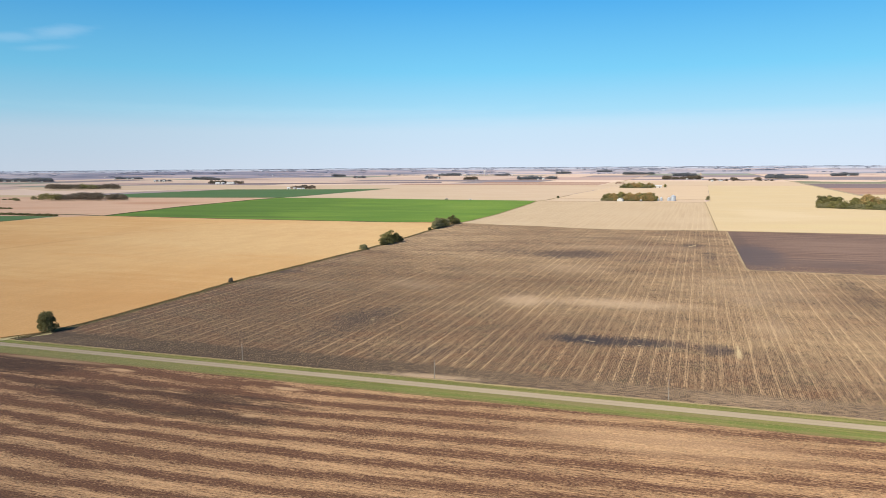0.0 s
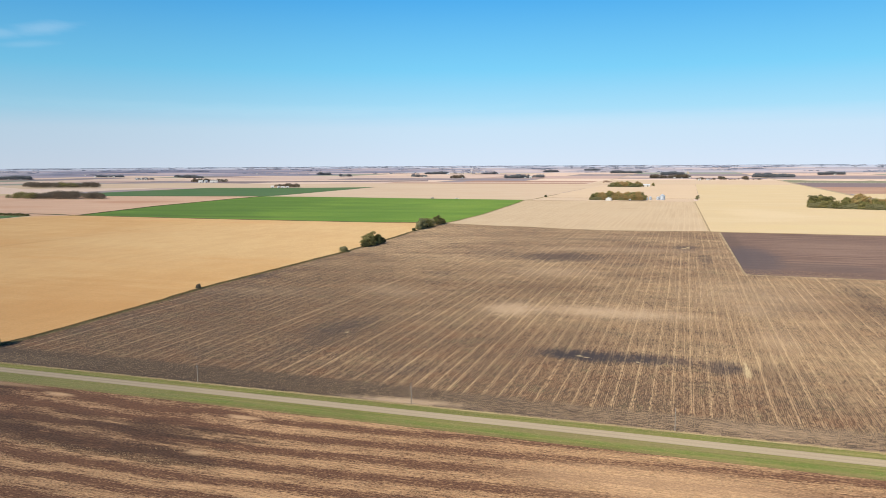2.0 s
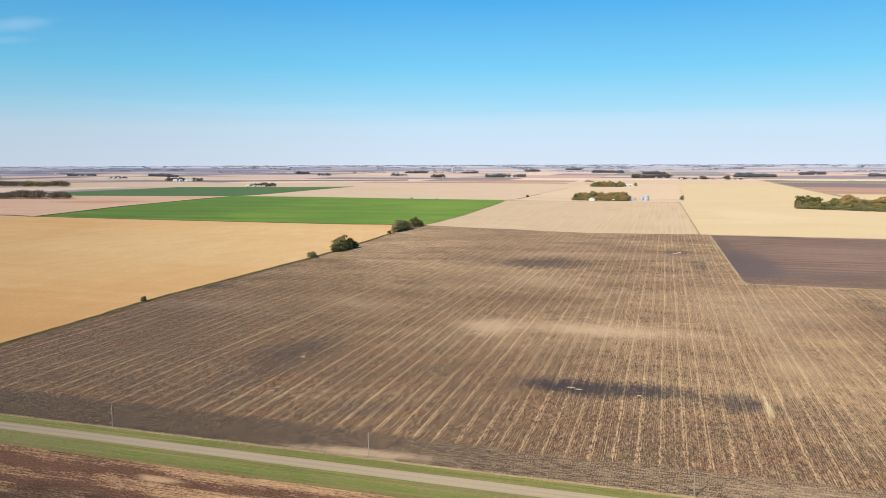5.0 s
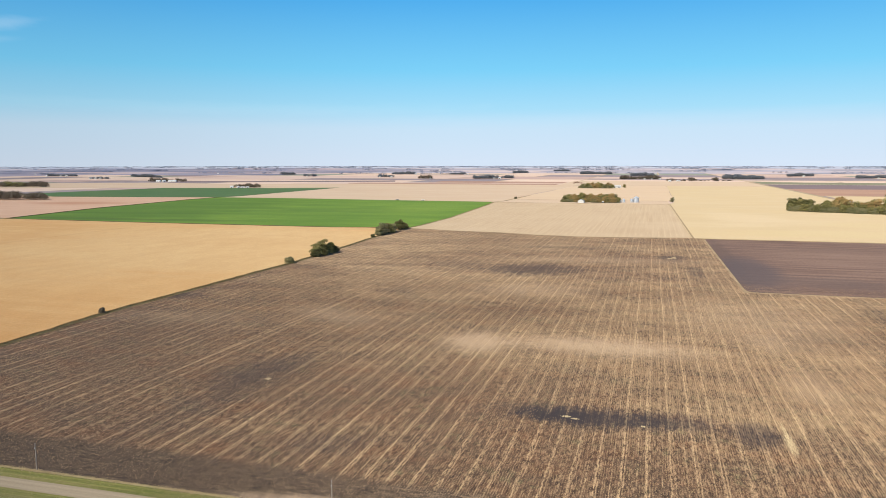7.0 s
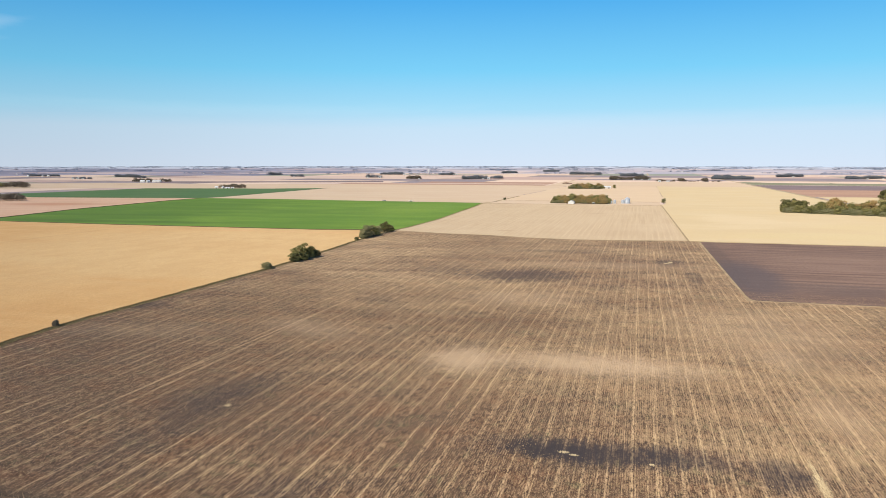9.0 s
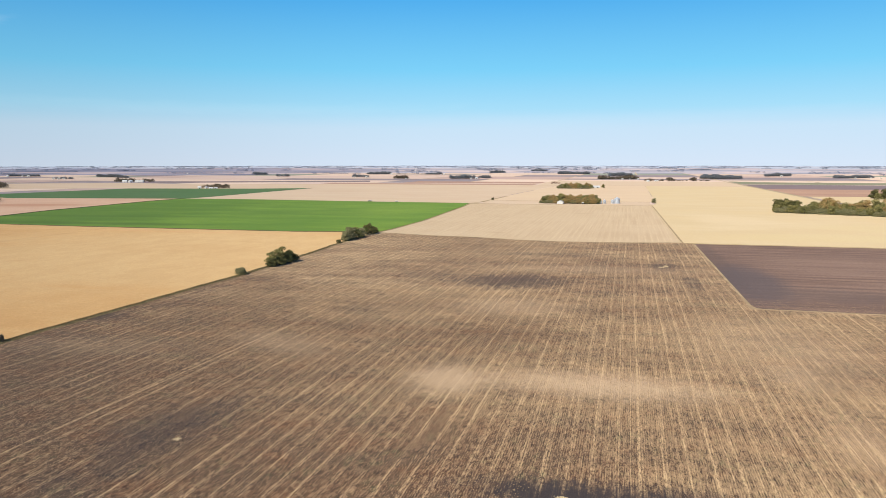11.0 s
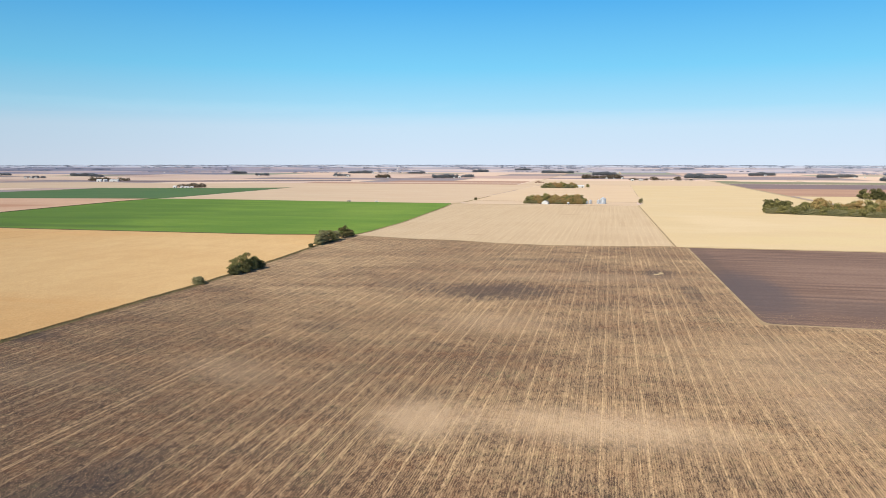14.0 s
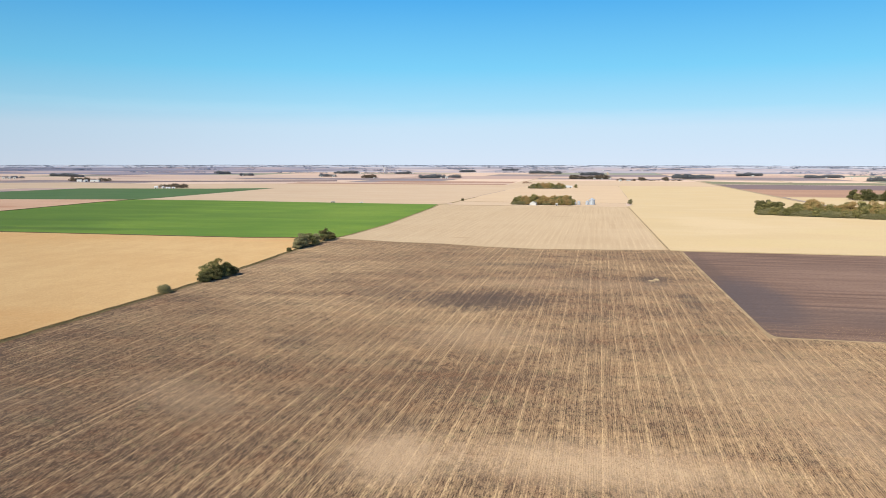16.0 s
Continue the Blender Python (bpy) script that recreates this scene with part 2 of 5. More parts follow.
    soil = g.mix(g.math("MULTIPLY", g.span(hue, 0.50, 0.34), g.span(weed, 0.46, 0.66, 0.0, 0.7)), soil, g.mix(g.span(clod, 0.4, 0.62), (0.062, 0.056, 0.034), (0.165, 0.148, 0.078)))
    straw_tint = g.mix(g.span(big, 0.35, 0.65), (0.425, 0.29, 0.172), (0.475, 0.338, 0.198))
    straw_tint = g.mix(g.span(weed, 0.5, 0.75, 0.0, 0.45), straw_tint, (0.40, 0.33, 0.165))
    col = g.mix(tone, soil, straw_tint)
    edge_noise = g.math("ADD", g.math("MULTIPLY", ragged, 0.6), g.math("MULTIPLY", comb, 0.4))
    # wet dark soil in the hollows
    for p, k in (((318, 104, 24, 10, 2), 0.85), ((345, 107, 14, 9, 0), 0.6), ((302, 103, 15, 7, 0), 0.75), ((372, 101, 8, 12), 0.65), ((290, 104, 22, 9, 0), 0.35), ((355, 592, 12, 24), 0.55), ((173, 118, 11, 50, -3), 0.3), ((164, 90, 12, 44, -6), 0.22), ((162, 126, 15, 28, -10), 0.42), ((473, 300, 6, 90, 0), 0.3), ((232, 480, 42, 30, 10), 0.62), ((160, 500, 24, 24, 0), 0.25),
                 ((373, 500, 7, 34, 0), 0.42), ((154, 345, 14, 12, 15), 0.35), ((10, 286, 14, 12, 20), 0.6), ((250, 660, 60, 16, 4), 0.3), ((120, 50, 60, 20, 8), 0.12), ((230, 54, 14, 8), 0.5), ((70, 200, 50, 40, 0), 0.2), ((80, 110, 60, 45, 0), 0.14)):
        f = g.math("MULTIPLY", g.patch(*p, ragged=1.8, soft=1.0, grain=edge_noise), k)
        col = g.mix(g.math("MULTIPLY", f, g.math("MULTIPLY_ADD", tone, -0.25, 1.0)), col, (0.037, 0.031, 0.033))
    # dusty pale soil on the rises
    for p, k in (((248, 207, 15, 19, 14), 0.72), ((312, 213, 40, 16, 0), 0.72), ((248, 376, 34, 24, 10), 0.28), ((402, 165, 10, 26), 0.22), ((395, 246, 10, 18), 0.22),
                 ((148, 250, 30, 15, -30), 0.26), ((60, 222, 45, 16, 10), 0.12), ((400, 300, 40, 60, 10), 0.25), ((300, 560, 80, 20, 5), 0.2)):
        f = g.math("MULTIPLY", g.patch(*p, ragged=1.4, soft=1.6, grain=edge_noise), k)
        col = g.mix(g.math("MULTIPLY", f, g.math("MULTIPLY_ADD", speck, 0.7, 0.55), clamp=True), col, (0.475, 0.352, 0.235))
    # straw heaps
    for p in ((175, 116, 1.2, 1.5), (306, 102.5, 1.6, 1.0), (309.5, 100.8, 1.4, 0.8), (334, 99, 0.8, 0.9), (382, 106, 0.6, 8, 0), (382, 95, 1.4, 9, 0), (357, 595, 2.0, 5), (353, 588, 2.5, 3)):
        f = g.math("MULTIPLY", g.patch(*p, ragged=1.5, soft=0.6, grain=dash), g.math("MULTIPLY_ADD", speck, 1.3, -0.05), clamp=True)
        col = g.mix(f, col, (0.58, 0.46, 0.27))
    # dark headland, tilled along the road
    edge = g.math("ADD", g.math("ADD", g.xyz()[1], g.span(g.xyz()[0], 150, 350, -5.0, 0.0)), g.math("MULTIPLY_ADD", ragged, 10.0, -5.0))
    streak = g.math("ADD", g.math("MULTIPLY", g.noise((0.16, 0.9, 1), 4, 0.65, seed=6), 0.55), g.math("MULTIPLY", speck, 0.45))
    bare = g.span(g.xyz()[0], 190, 370, 0.32, 1.25)
    head_col = g.mix(g.math("MULTIPLY", g.span(streak, 0.40, 0.66), bare, clamp=True), (0.042, 0.031, 0.025), (0.31, 0.22, 0.145))
    col = g.mix(g.span(edge, 25, 32, 0.9, 0.0), col, head_col)
    for p, k in (((250, 13, 20, 3, 3), 0.8), ((385, 20, 20, 5, 2), 0.2), ((45, 18, 40, 6, 2), 0.06)):
        f = g.math("MULTIPLY", g.patch(*p, ragged=1.4, soft=1.6, grain=edge_noise), k)
        col = g.mix(g.math("MULTIPLY", f, g.math("MULTIPLY_ADD", speck, 0.7, 0.55), clamp=True), col, (0.475, 0.352, 0.235))
    return g.done(col, g.math("ADD", g.math("ADD", rows, clump), g.math("ADD", speck, dash)), 0.25, 0.85)


# the tilled bands south of the road bend north-east past x = 222: spacing, offset, bend
BAND, BAND_Y, BEND = 12.65, -62.2, (222.0, 45.0, 0.00645, 0.00295)


def strip_stubble():
    """Strip-tilled field south of the road, bands running east."""
    g = Graph("strip_tilled_stubble")
    ragged = g.noise((0.05, 0.3, 1), 6, 0.7, seed=4)
    streak = g.noise((0.13, 1.2, 1), 3, 0.65, seed=1)
    dash = g.noise((0.7, 2.4, 1), 2, 0.6, seed=12)
    speck = g.noise((1.2, 1.9, 1), 3, 0.7, seed=3)
    big = g.noise((0.012, 0.02, 1), 3, seed=8)
    cx, soft, bend, tilt = BEND
    dx = g.math("SUBTRACT", g.xyz()[0], cx)
    bow = g.math("SUBTRACT", g.math("SQRT", g.math("MULTIPLY_ADD", dx, dx, soft * soft)), soft)
    phase = g.math("ADD", g.math("MULTIPLY_ADD", bow, bend, 0.12), g.math("MULTIPLY", dx, tilt))
    wander = g.math("MULTIPLY", g.math("MULTIPLY_ADD", g.noise((0.022, 0.035, 1), 3, 0.6, seed=31), 1.5, -0.75), g.span(g.xyz()[0], 110, 300, 1.0, 0.2))
    u = g.math("ADD", g.math("SUBTRACT", g.math("MULTIPLY_ADD", g.xyz()[1], 1 / BAND, 0.5 - BAND_Y / BAND), phase), wander)
    band = g.math("ABSOLUTE", g.math("SUBTRACT", g.math("FRACT", u), 0.5))
    tone = g.math("ADD", g.math("ADD", 0.24, g.math("MULTIPLY", g.span(band, 0.08, 0.38, -0.36, 0.34), g.math("MULTIPLY", g.span(g.xyz()[0], 200, 360, 1.05, 0.6), g.span(big, 0.3, 0.6, 0.75, 1.1)))), g.math("MULTIPLY_ADD", ragged, 1.3, -0.65))
    tone = g.math("ADD", tone, g.math("MULTIPLY_ADD", streak, 1.35, -0.66))
    tone = g.math("ADD", tone, g.math("MULTIPLY_ADD", g.noise((0.03, 1.1, 1), 4, 0.65, 1.5, seed=22), 1.3, -0.65))
    tone = g.math("ADD", tone, g.math("MULTIPLY_ADD", dash, 1.4, -0.72))
    tone = g.math("ADD", tone, g.math("MULTIPLY_ADD", speck, 1.55, -0.79))
    tone = g.math("ADD", tone, g.math("MULTIPLY_ADD", g.noise((0.45, 0.9, 1), 2, 0.6, 20, seed=17), 0.9, -0.46))
    tone = g.math("ADD", tone, g.span(g.xyz()[0], 60, 230, -0.20, 0.0))
    # little straw left where the ground lies wet, by the road
    tone = g.math("ADD", tone, g.math("MULTIPLY", g.patch(90, -32, 130, 32, -4, ragged=0.5, soft=1.2, grain=big), -0.3))
    tone = g.math("ADD", tone, g.math("MULTIPLY_ADD", big, 0.6, -0.25), clamp=True)
    clod = g.math("ADD", g.math("MULTIPLY", speck, 0.5), g.math("ADD", g.math("MULTIPLY", dash, 0.25), g.math("MULTIPLY", streak, 0.25)))
    soil = g.mix(g.span(clod, 0.36, 0.66), (0.058, 0.028, 0.019), (0.190, 0.098, 0.056))
    wet = g.mix(g.span(clod, 0.38, 0.68), (0.034, 0.020, 0.014), (0.122, 0.068, 0.043))
    col = g.mix(tone, soil, (0.485, 0.305, 0.166))
    for p, k in (((56, -26, 32, 15, 4), 1.0), ((182, -43, 30, 7, 0), 0.9), ((190, -62, 30, 7, 0), 0.85), ((150, -50, 50, 14, 0), 0.5), ((110, -52, 34, 5, -8), 0.7), ((140, -62, 34, 5, -8), 0.7)):
        f = g.math("MULTIPLY", g.patch(*p, ragged=1.3, soft=0.9, grain=ragged), k)
        col = g.mix(g.math("MULTIPLY", f, g.math("MULTIPLY_ADD", tone, -0.4, 1.0)), col, wet)
    for p, k in (((110, -21, 7, 1.8), 0.9), ((198, -23, 7, 1.8), 0.9), ((203, -57, 4, 2), 0.7), ((352, -38, 42, 11, 3), 0.6), ((60, -16, 30, 2.5, 0), 0.5)):
        f = g.math("MULTIPLY", g.patch(*p, ragged=1.2, soft=1.2, grain=ragged), k)
        col = g.mix(g.math("MULTIPLY", f, g.math("MULTIPLY_ADD", speck, 0.8, 0.4), clamp=True), col, (0.50, 0.33, 0.19))
    return g.done(col, g.math("ADD", streak, g.math("ADD", speck, dash)), 0.24, 0.9)


def crop(name, a, b, c, fine=(0.9, 0.9, 1), streaks=(0.004, 0.05, 1), turn=0.0, lines=None, depth=0.12, patches=(), width=0.16, power=0.4, wide_scale=(0.006, 0.009, 1), grit=0.35, mottle=0.0):
    """A field in three tones, with long streaks, fine grain and, if given, (axis, period) of its drill lines."""
    g = Graph(name)
    long_, grain = g.noise(streaks, 4, 0.6, turn), g.noise(fine, 3, 0.65, seed=2)
    wide = g.noise(wide_scale, 4, 0.6, seed=6)
    col = g.mix(g.span(long_, 0.3, 0.72), a, b)
    col = g.mix(g.span(wide, 0.4, 0.75, 0.0, 0.75), col, c)
    if lines:
        fade = g.noise((0.03, 0.03, 1), 3, seed=11)
        mask = g.math("MULTIPLY", g.line(lines[0], lines[1], width, long_, 0.3), g.span(fade, 0.35, 0.65, 0.0, power))
        col = g.mix(mask, col, lines[2])
    for p, k, tint in patches:
        col = g.mix(g.math("MULTIPLY", g.patch(*p, ragged=0.8, soft=0.9, grain=long_), k), col, tint)
    col = g.mix(g.span(grain, 0.25, 0.8, 0.0, grit), col, tuple(x * 0.55 for x in a))
    if mottle:
        sway, tuft = g.noise((0.05, 0.022, 1), 5, 0.7, 35, seed=13), g.noise((0.5, 0.22, 1), 3, 0.6, 20, seed=15)
        col = g.mix(g.span(g.math("ADD", g.math("MULTIPLY", sway, 0.65), g.math("MULTIPLY", tuft, 0.35)), 0.38, 0.62, 0.0, mottle), col, tuple(x * 0.70 for x in c))
        grain = g.math("ADD", grain, g.math("MULTIPLY", tuft, 2.0))
    return g.done(col, grain, depth, 0.6)


def leafy(name, *tones, through_light=0.3):
    """Leaves: each clump takes one of the tones."""
    g = Graph(name, 0.6, 0.3)
    geo = g.n.new("ShaderNodeNewGeometry")
    r = g.n.new("ShaderNodeValToRGB")
    while len(r.color_ramp.elements) < len(tones):
        r.color_ramp.elements.new(0.5)
    for k, t in enumerate(tones):
        r.color_ramp.elements[k].position = k / max(1, len(tones) - 1)
        r.color_ramp.elements[k].color = (*t, 1)
    info = g.n.new("ShaderNodeObjectInfo")
    # whole lobes turn lighter or darker in colour, like sunlit and shaded foliage
    lobe = g.span(g.noise((0.22, 0.22, 0.22), 2, 0.5, seed=3), 0.32, 0.68)
    mixed = g.math("MULTIPLY_ADD", info.outputs["Random"], 0.25, g.math("MULTIPLY_ADD", geo.outputs["Random Per Island"], 0.40, g.math("MULTIPLY", lobe, 0.35)))
    g.l.new(mixed, r.inputs[0])
    m = g.done(r.outputs[0])
    glow, both = g.n.new("ShaderNodeBsdfTranslucent"), g.n.new("ShaderNodeMixShader")
    both.inputs[0].default_value = through_light
    g.l.new(r.outputs[0], glow.inputs["Color"])
    g.l.new(g.bsdf.outputs[0], both.inputs[1])
    g.l.new(glow.outputs[0], both.inputs[2])
    for node in g.n:
        if node.bl_idname == "ShaderNodeOutputMaterial":
            g.l.new(both.outputs[0], node.inputs[0])
    return m


def plain(name, colour, rough=0.7, metal=0.0, vary=0.25, scale=0.8):
    g = Graph(name, rough, 0.4)
    g.bsdf.inputs["Metallic"].default_value = metal
    n = g.noise((scale, scale, scale * 0.4), 4, 0.6)
    return g.done(g.mix(g.span(n, 0.35, 0.8), colour, tuple(x * (1 - vary) for x in colour)), n, 0.01, 0.3)


STUBBLE, STRIPS = main_stubble(), strip_stubble()
GOLD = crop("ripe_soybeans", (0.50, 0.305, 0.130), (0.55, 0.355, 0.165), (0.47, 0.262, 0.10), (0.7, 0.8, 1), (0.006, 0.04, 1), 12, (1, 9.1, (0.43, 0.25, 0.095)), 0.35, width=0.1, power=0.2, mottle=0.22, patches=(((-396, 500, 5, 330, 0), 0.35, (0.36, 0.20, 0.08)), ((-200, 300, 120, 40, 10), 0.25, (0.56, 0.37, 0.18)), ((-60, 60, 190, 150, 10), 0.45, (0.45, 0.235, 0.085)), ((-130, 600, 260, 240, 0), 0.55, (0.575, 0.42, 0.225))))
GREEN = crop("green_cover_crop", (0.090, 0.170, 0.025), (0.150, 0.235, 0.035), (0.120, 0.195, 0.030), (0.4, 0.5, 1), (0.006, 0.014, 1), 6, None, 0.15, wide_scale=(0.012, 0.02, 1), mottle=0.16, patches=(((-640, 1150, 210, 420, 0), 0.5, (0.062, 0.118, 0.020)), ((-520, 880, 210, 22, 3), 0.6, (0.052, 0.095, 0.022)), ((-600, 1010, 160, 20, 8), 0.45, (0.052, 0.10, 0.020)), ((-250, 1180, 160, 60, 5), 0.3, (0.085, 0.14, 0.03)), ((-120, 1320, 70, 160, 5), 0.4, (0.19, 0.27, 0.045))))
GREEN_DARK = crop("dark_green_crop", (0.062, 0.120, 0.045), (0.080, 0.140, 0.050), (0.10, 0.14, 0.06), (0.3, 0.3, 1), (0.003, 0.03, 1))
TAN = crop("tan_stubble", (0.448, 0.342, 0.226), (0.385, 0.284, 0.184), (0.452, 0.350, 0.236), (0.5, 0.2, 1), (0.28, 0.005, 1), 0, (0, 7.43, (0.50, 0.385, 0.25)), 0.1, (((246, 1278, 18, 10, 0), 0.6, (0.33, 0.24, 0.155)), ((148, 884, 13, 5, 0), 0.6, (0.32, 0.225, 0.14)), ((300, 900, 30, 60, 0), 0.3, (0.38, 0.28, 0.18))), width=0.2, power=0.7)
YELLOW = crop("ripe_yellow_beans", (0.470, 0.370, 0.232), (0.445, 0.346, 0.208), (0.468, 0.358, 0.206), (0.3, 0.3, 1), (0.006, 0.013, 1), depth=0.04, grit=0.15, patches=(((560, 900, 110, 50, 5), 0.5, (0.455, 0.365, 0.205)), ((480, 1150, 60, 120, 0), 0.4, (0.515, 0.41, 0.275)), ((680, 1050, 90, 70, 0), 0.5, (0.465, 0.372, 0.215))))
# the patches at (418, 520) and (470, 470) paint a grey-blue sheen on the soil
PLOUGHED = crop("ploughed_dark_soil", (0.120, 0.074, 0.058), (0.235, 0.156, 0.122), (0.125, 0.082, 0.068), (0.4, 0.9, 1), (0.007, 0.11, 1), 0, (1, 14.0, (0.235, 0.155, 0.118)), 0.2,
                (((406, 600, 9, 190, 0), 0.55, (0.10, 0.072, 0.062)), ((700, 600, 110, 40, 0), 0.4, (0.10, 0.066, 0.052)), ((620, 470, 90, 14, 0), 0.4, (0.30, 0.215, 0.165)), ((418, 520, 24, 90, 0), 0.75, (0.080, 0.068, 0.075)), ((470, 470, 40, 30, 0), 0.4, (0.095, 0.075, 0.072)), ((520, 640, 70, 60, 0), 0.35, (0.24, 0.16, 0.125))), width=0.09, power=0.9, grit=0.6)
PINK = crop("pinkish_stubble", (0.472, 0.305, 0.210), (0.505, 0.335, 0.235), (0.435, 0.268, 0.180), (0.3, 0.3, 1), (0.004, 0.03, 1), 0, None, 0.1,
            (((-960, 1272, 110, 45, 8), 0.75, (0.37, 0.185, 0.11)), ((-1150, 1000, 160, 60, 8), 0.4, (0.42, 0.23, 0.14))))
BEIGE = crop("beige_stubble", (0.470, 0.362, 0.262), (0.440, 0.333, 0.235), (0.438, 0.321, 0.226), (0.2, 0.2, 1), (0.003, 0.02, 1), depth=0.04, grit=0.2)
BROWN = crop("brown_soil", (0.306, 0.183, 0.132), (0.357, 0.23, 0.162), (0.281, 0.17, 0.128), (0.2, 0.2, 1), (0.003, 0.02, 1))
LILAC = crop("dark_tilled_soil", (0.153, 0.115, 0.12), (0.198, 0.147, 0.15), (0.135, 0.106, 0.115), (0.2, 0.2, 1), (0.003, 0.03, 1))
MARGIN = crop("grassy_margin", (0.27, 0.20, 0.12), (0.38, 0.285, 0.175), (0.18, 0.135, 0.08), (0.6, 0.6, 1), (0.06, 0.06, 1), 0, None, 0.15, wide_scale=(0.05, 0.05, 1))
GRAVEL = crop("gravel", (0.306, 0.249, 0.171), (0.365, 0.301, 0.211), (0.272, 0.215, 0.144), (1.5, 1.5, 1), (0.02, 0.9, 1), 0, None, 0.02, patches=(((40, 0, 130, 9, 0), 0.45, (0.225, 0.185, 0.135)), ((250, 1.4, 700, 0.55, 0), 0.35, (0.40, 0.335, 0.245)), ((250, -1.3, 700, 0.55, 0), 0.35, (0.40, 0.335, 0.245))))
GRASS = crop("verge_grass", (0.088, 0.112, 0.024), (0.175, 0.185, 0.048), (0.29, 0.24, 0.105), (0.6, 1.2, 1), (0.02, 0.6, 1), 0, (1, 2.3, (0.29, 0.29, 0.085)), 0.12, mottle=0.4, width=0.24, power=0.7, wide_scale=(0.014, 0.30, 1), grit=0.45, patches=(((300, -9, 240, 1.6), 0.6, (0.118, 0.176, 0.036)), ((60, -8, 110, 8), 0.55, (0.19, 0.17, 0.085)), ((325, -5, 60, 2.2), 0.6, (0.24, 0.18, 0.10)), ((250, -13.2, 900, 1.1), 0.5, (0.16, 0.11, 0.06))))
DRY = crop("dry_grass", (0.50, 0.40, 0.23), (0.20, 0.19, 0.075), (0.30, 0.26, 0.13), (0.8, 0.8, 1), (0.14, 0.5, 1), 0, None, 0.15)
TALL_WEEDS = crop("tall_dark_weeds", (0.10, 0.085, 0.045), (0.14, 0.115, 0.06), (0.08, 0.075, 0.04), (0.5, 0.5, 1), (0.2, 0.05, 1), 0, None, 0.3)
WEEDS = crop("weedy_bank", (0.21, 0.165, 0.08), (0.33, 0.25, 0.135), (0.13, 0.10, 0.05), (0.5, 0.5, 1), (0.2, 0.05, 1), 0, None, 0.3)
LAND = crop("open_land", (0.46, 0.36, 0.23), (0.40, 0.31, 0.19), (0.34, 0.26, 0.17), (0.1, 0.1, 1), (0.002, 0.006, 1))
STRAW = leafy("stubble_straw", (0.14, 0.09, 0.052), (0.35, 0.247, 0.138), (0.235, 0.158, 0.09), through_light=0.0)
WEED_LEAF = leafy("bank_weeds", (0.12, 0.098, 0.048), (0.25, 0.19, 0.098), (0.145, 0.125, 0.055), (0.35, 0.265, 0.14), through_light=0.0)
TUFT = leafy("verge_tufts", (0.10, 0.132, 0.03), (0.18, 0.195, 0.055), (0.33, 0.27, 0.13), (0.15, 0.165, 0.04), (0.27, 0.24, 0.10), through_light=0.0)
DRY_GRASS = leafy("bleached_grass", (0.30, 0.24, 0.12), (0.50, 0.39, 0.22), (0.42, 0.32, 0.17), (0.22, 0.20, 0.09), through_light=0.0)
# olive and dark leaves: tones run from shaded to sunlit foliage
LEAF = leafy("olive_leaves", (0.085, 0.09, 0.032), (0.23, 0.215, 0.075), (0.50, 0.42, 0.165), through_light=0.2)
LEAF_DARK = leafy("dark_leaves", (0.052, 0.057, 0.023), (0.112, 0.110, 0.040), (0.255, 0.218, 0.082), through_light=0.2)
LEAF_GREY = leafy("greyish_leaves", (0.179, 0.187, 0.089), (0.277, 0.260, 0.130), (0.390, 0.342, 0.179))
LEAF_AUTUMN = leafy("autumn_leaves", (0.17, 0.165, 0.07), (0.31, 0.265, 0.10), (0.42, 0.31, 0.125), (0.48, 0.30, 0.13), (0.50, 0.385, 0.165), through_light=0.2)
LEAF_DUSK = leafy("dusky_leaves", (0.100, 0.088, 0.068), (0.163, 0.136, 0.094), (0.195, 0.152, 0.118), (0.250, 0.212, 0.124))
BARK = plain("bark", (0.09, 0.07, 0.055), 0.95)
POLE_WOOD = plain("weathered_pole_wood", (0.31, 0.27, 0.23), 0.9)
CERAMIC = plain("grey_porcelain", (0.35, 0.36, 0.38), 0.3)
WHITE = plain("white_painted_boards", (0.66, 0.65, 0.62), 0.6, 0, 0.1)
ROOF_GREY = plain("grey_shingles", (0.30, 0.29, 0.29), 0.85)
ROOF_WHITE = plain("white_sheet_roof", (0.60, 0.61, 0.62), 0.5, 0, 0.12)
STEEL = plain("galvanised_steel", (0.66, 0.69, 0.73), 0.45, 0.45, 0.2, 0.3)
DARK_OPENING = plain("dark_glass", (0.03, 0.035, 0.04), 0.15)
# far leaves carry distance haze in their colour: blue-grey and low in contrast
FAR_HAZED_LEAF = leafy("hazed_distant_woods", (0.206, 0.231, 0.264), (0.264, 0.281, 0.305), (0.330, 0.330, 0.338), through_light=0.5)
HORIZON_HAZED_LEAF = leafy("hazed_horizon_woods", (0.198, 0.240, 0.324), (0.240, 0.276, 0.360), (0.282, 0.306, 0.384), through_light=0.5)
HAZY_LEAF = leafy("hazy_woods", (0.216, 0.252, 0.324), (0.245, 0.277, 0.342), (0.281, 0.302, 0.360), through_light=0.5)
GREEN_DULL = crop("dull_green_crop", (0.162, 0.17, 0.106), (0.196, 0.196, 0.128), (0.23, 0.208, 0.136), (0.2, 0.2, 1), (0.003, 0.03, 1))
STRAWY = crop("straw_coloured_stubble", (0.485, 0.368, 0.258), (0.458, 0.341, 0.235), (0.49, 0.372, 0.248), (0.2, 0.2, 1), (0.003, 0.03, 1), depth=0.04, grit=0.15)


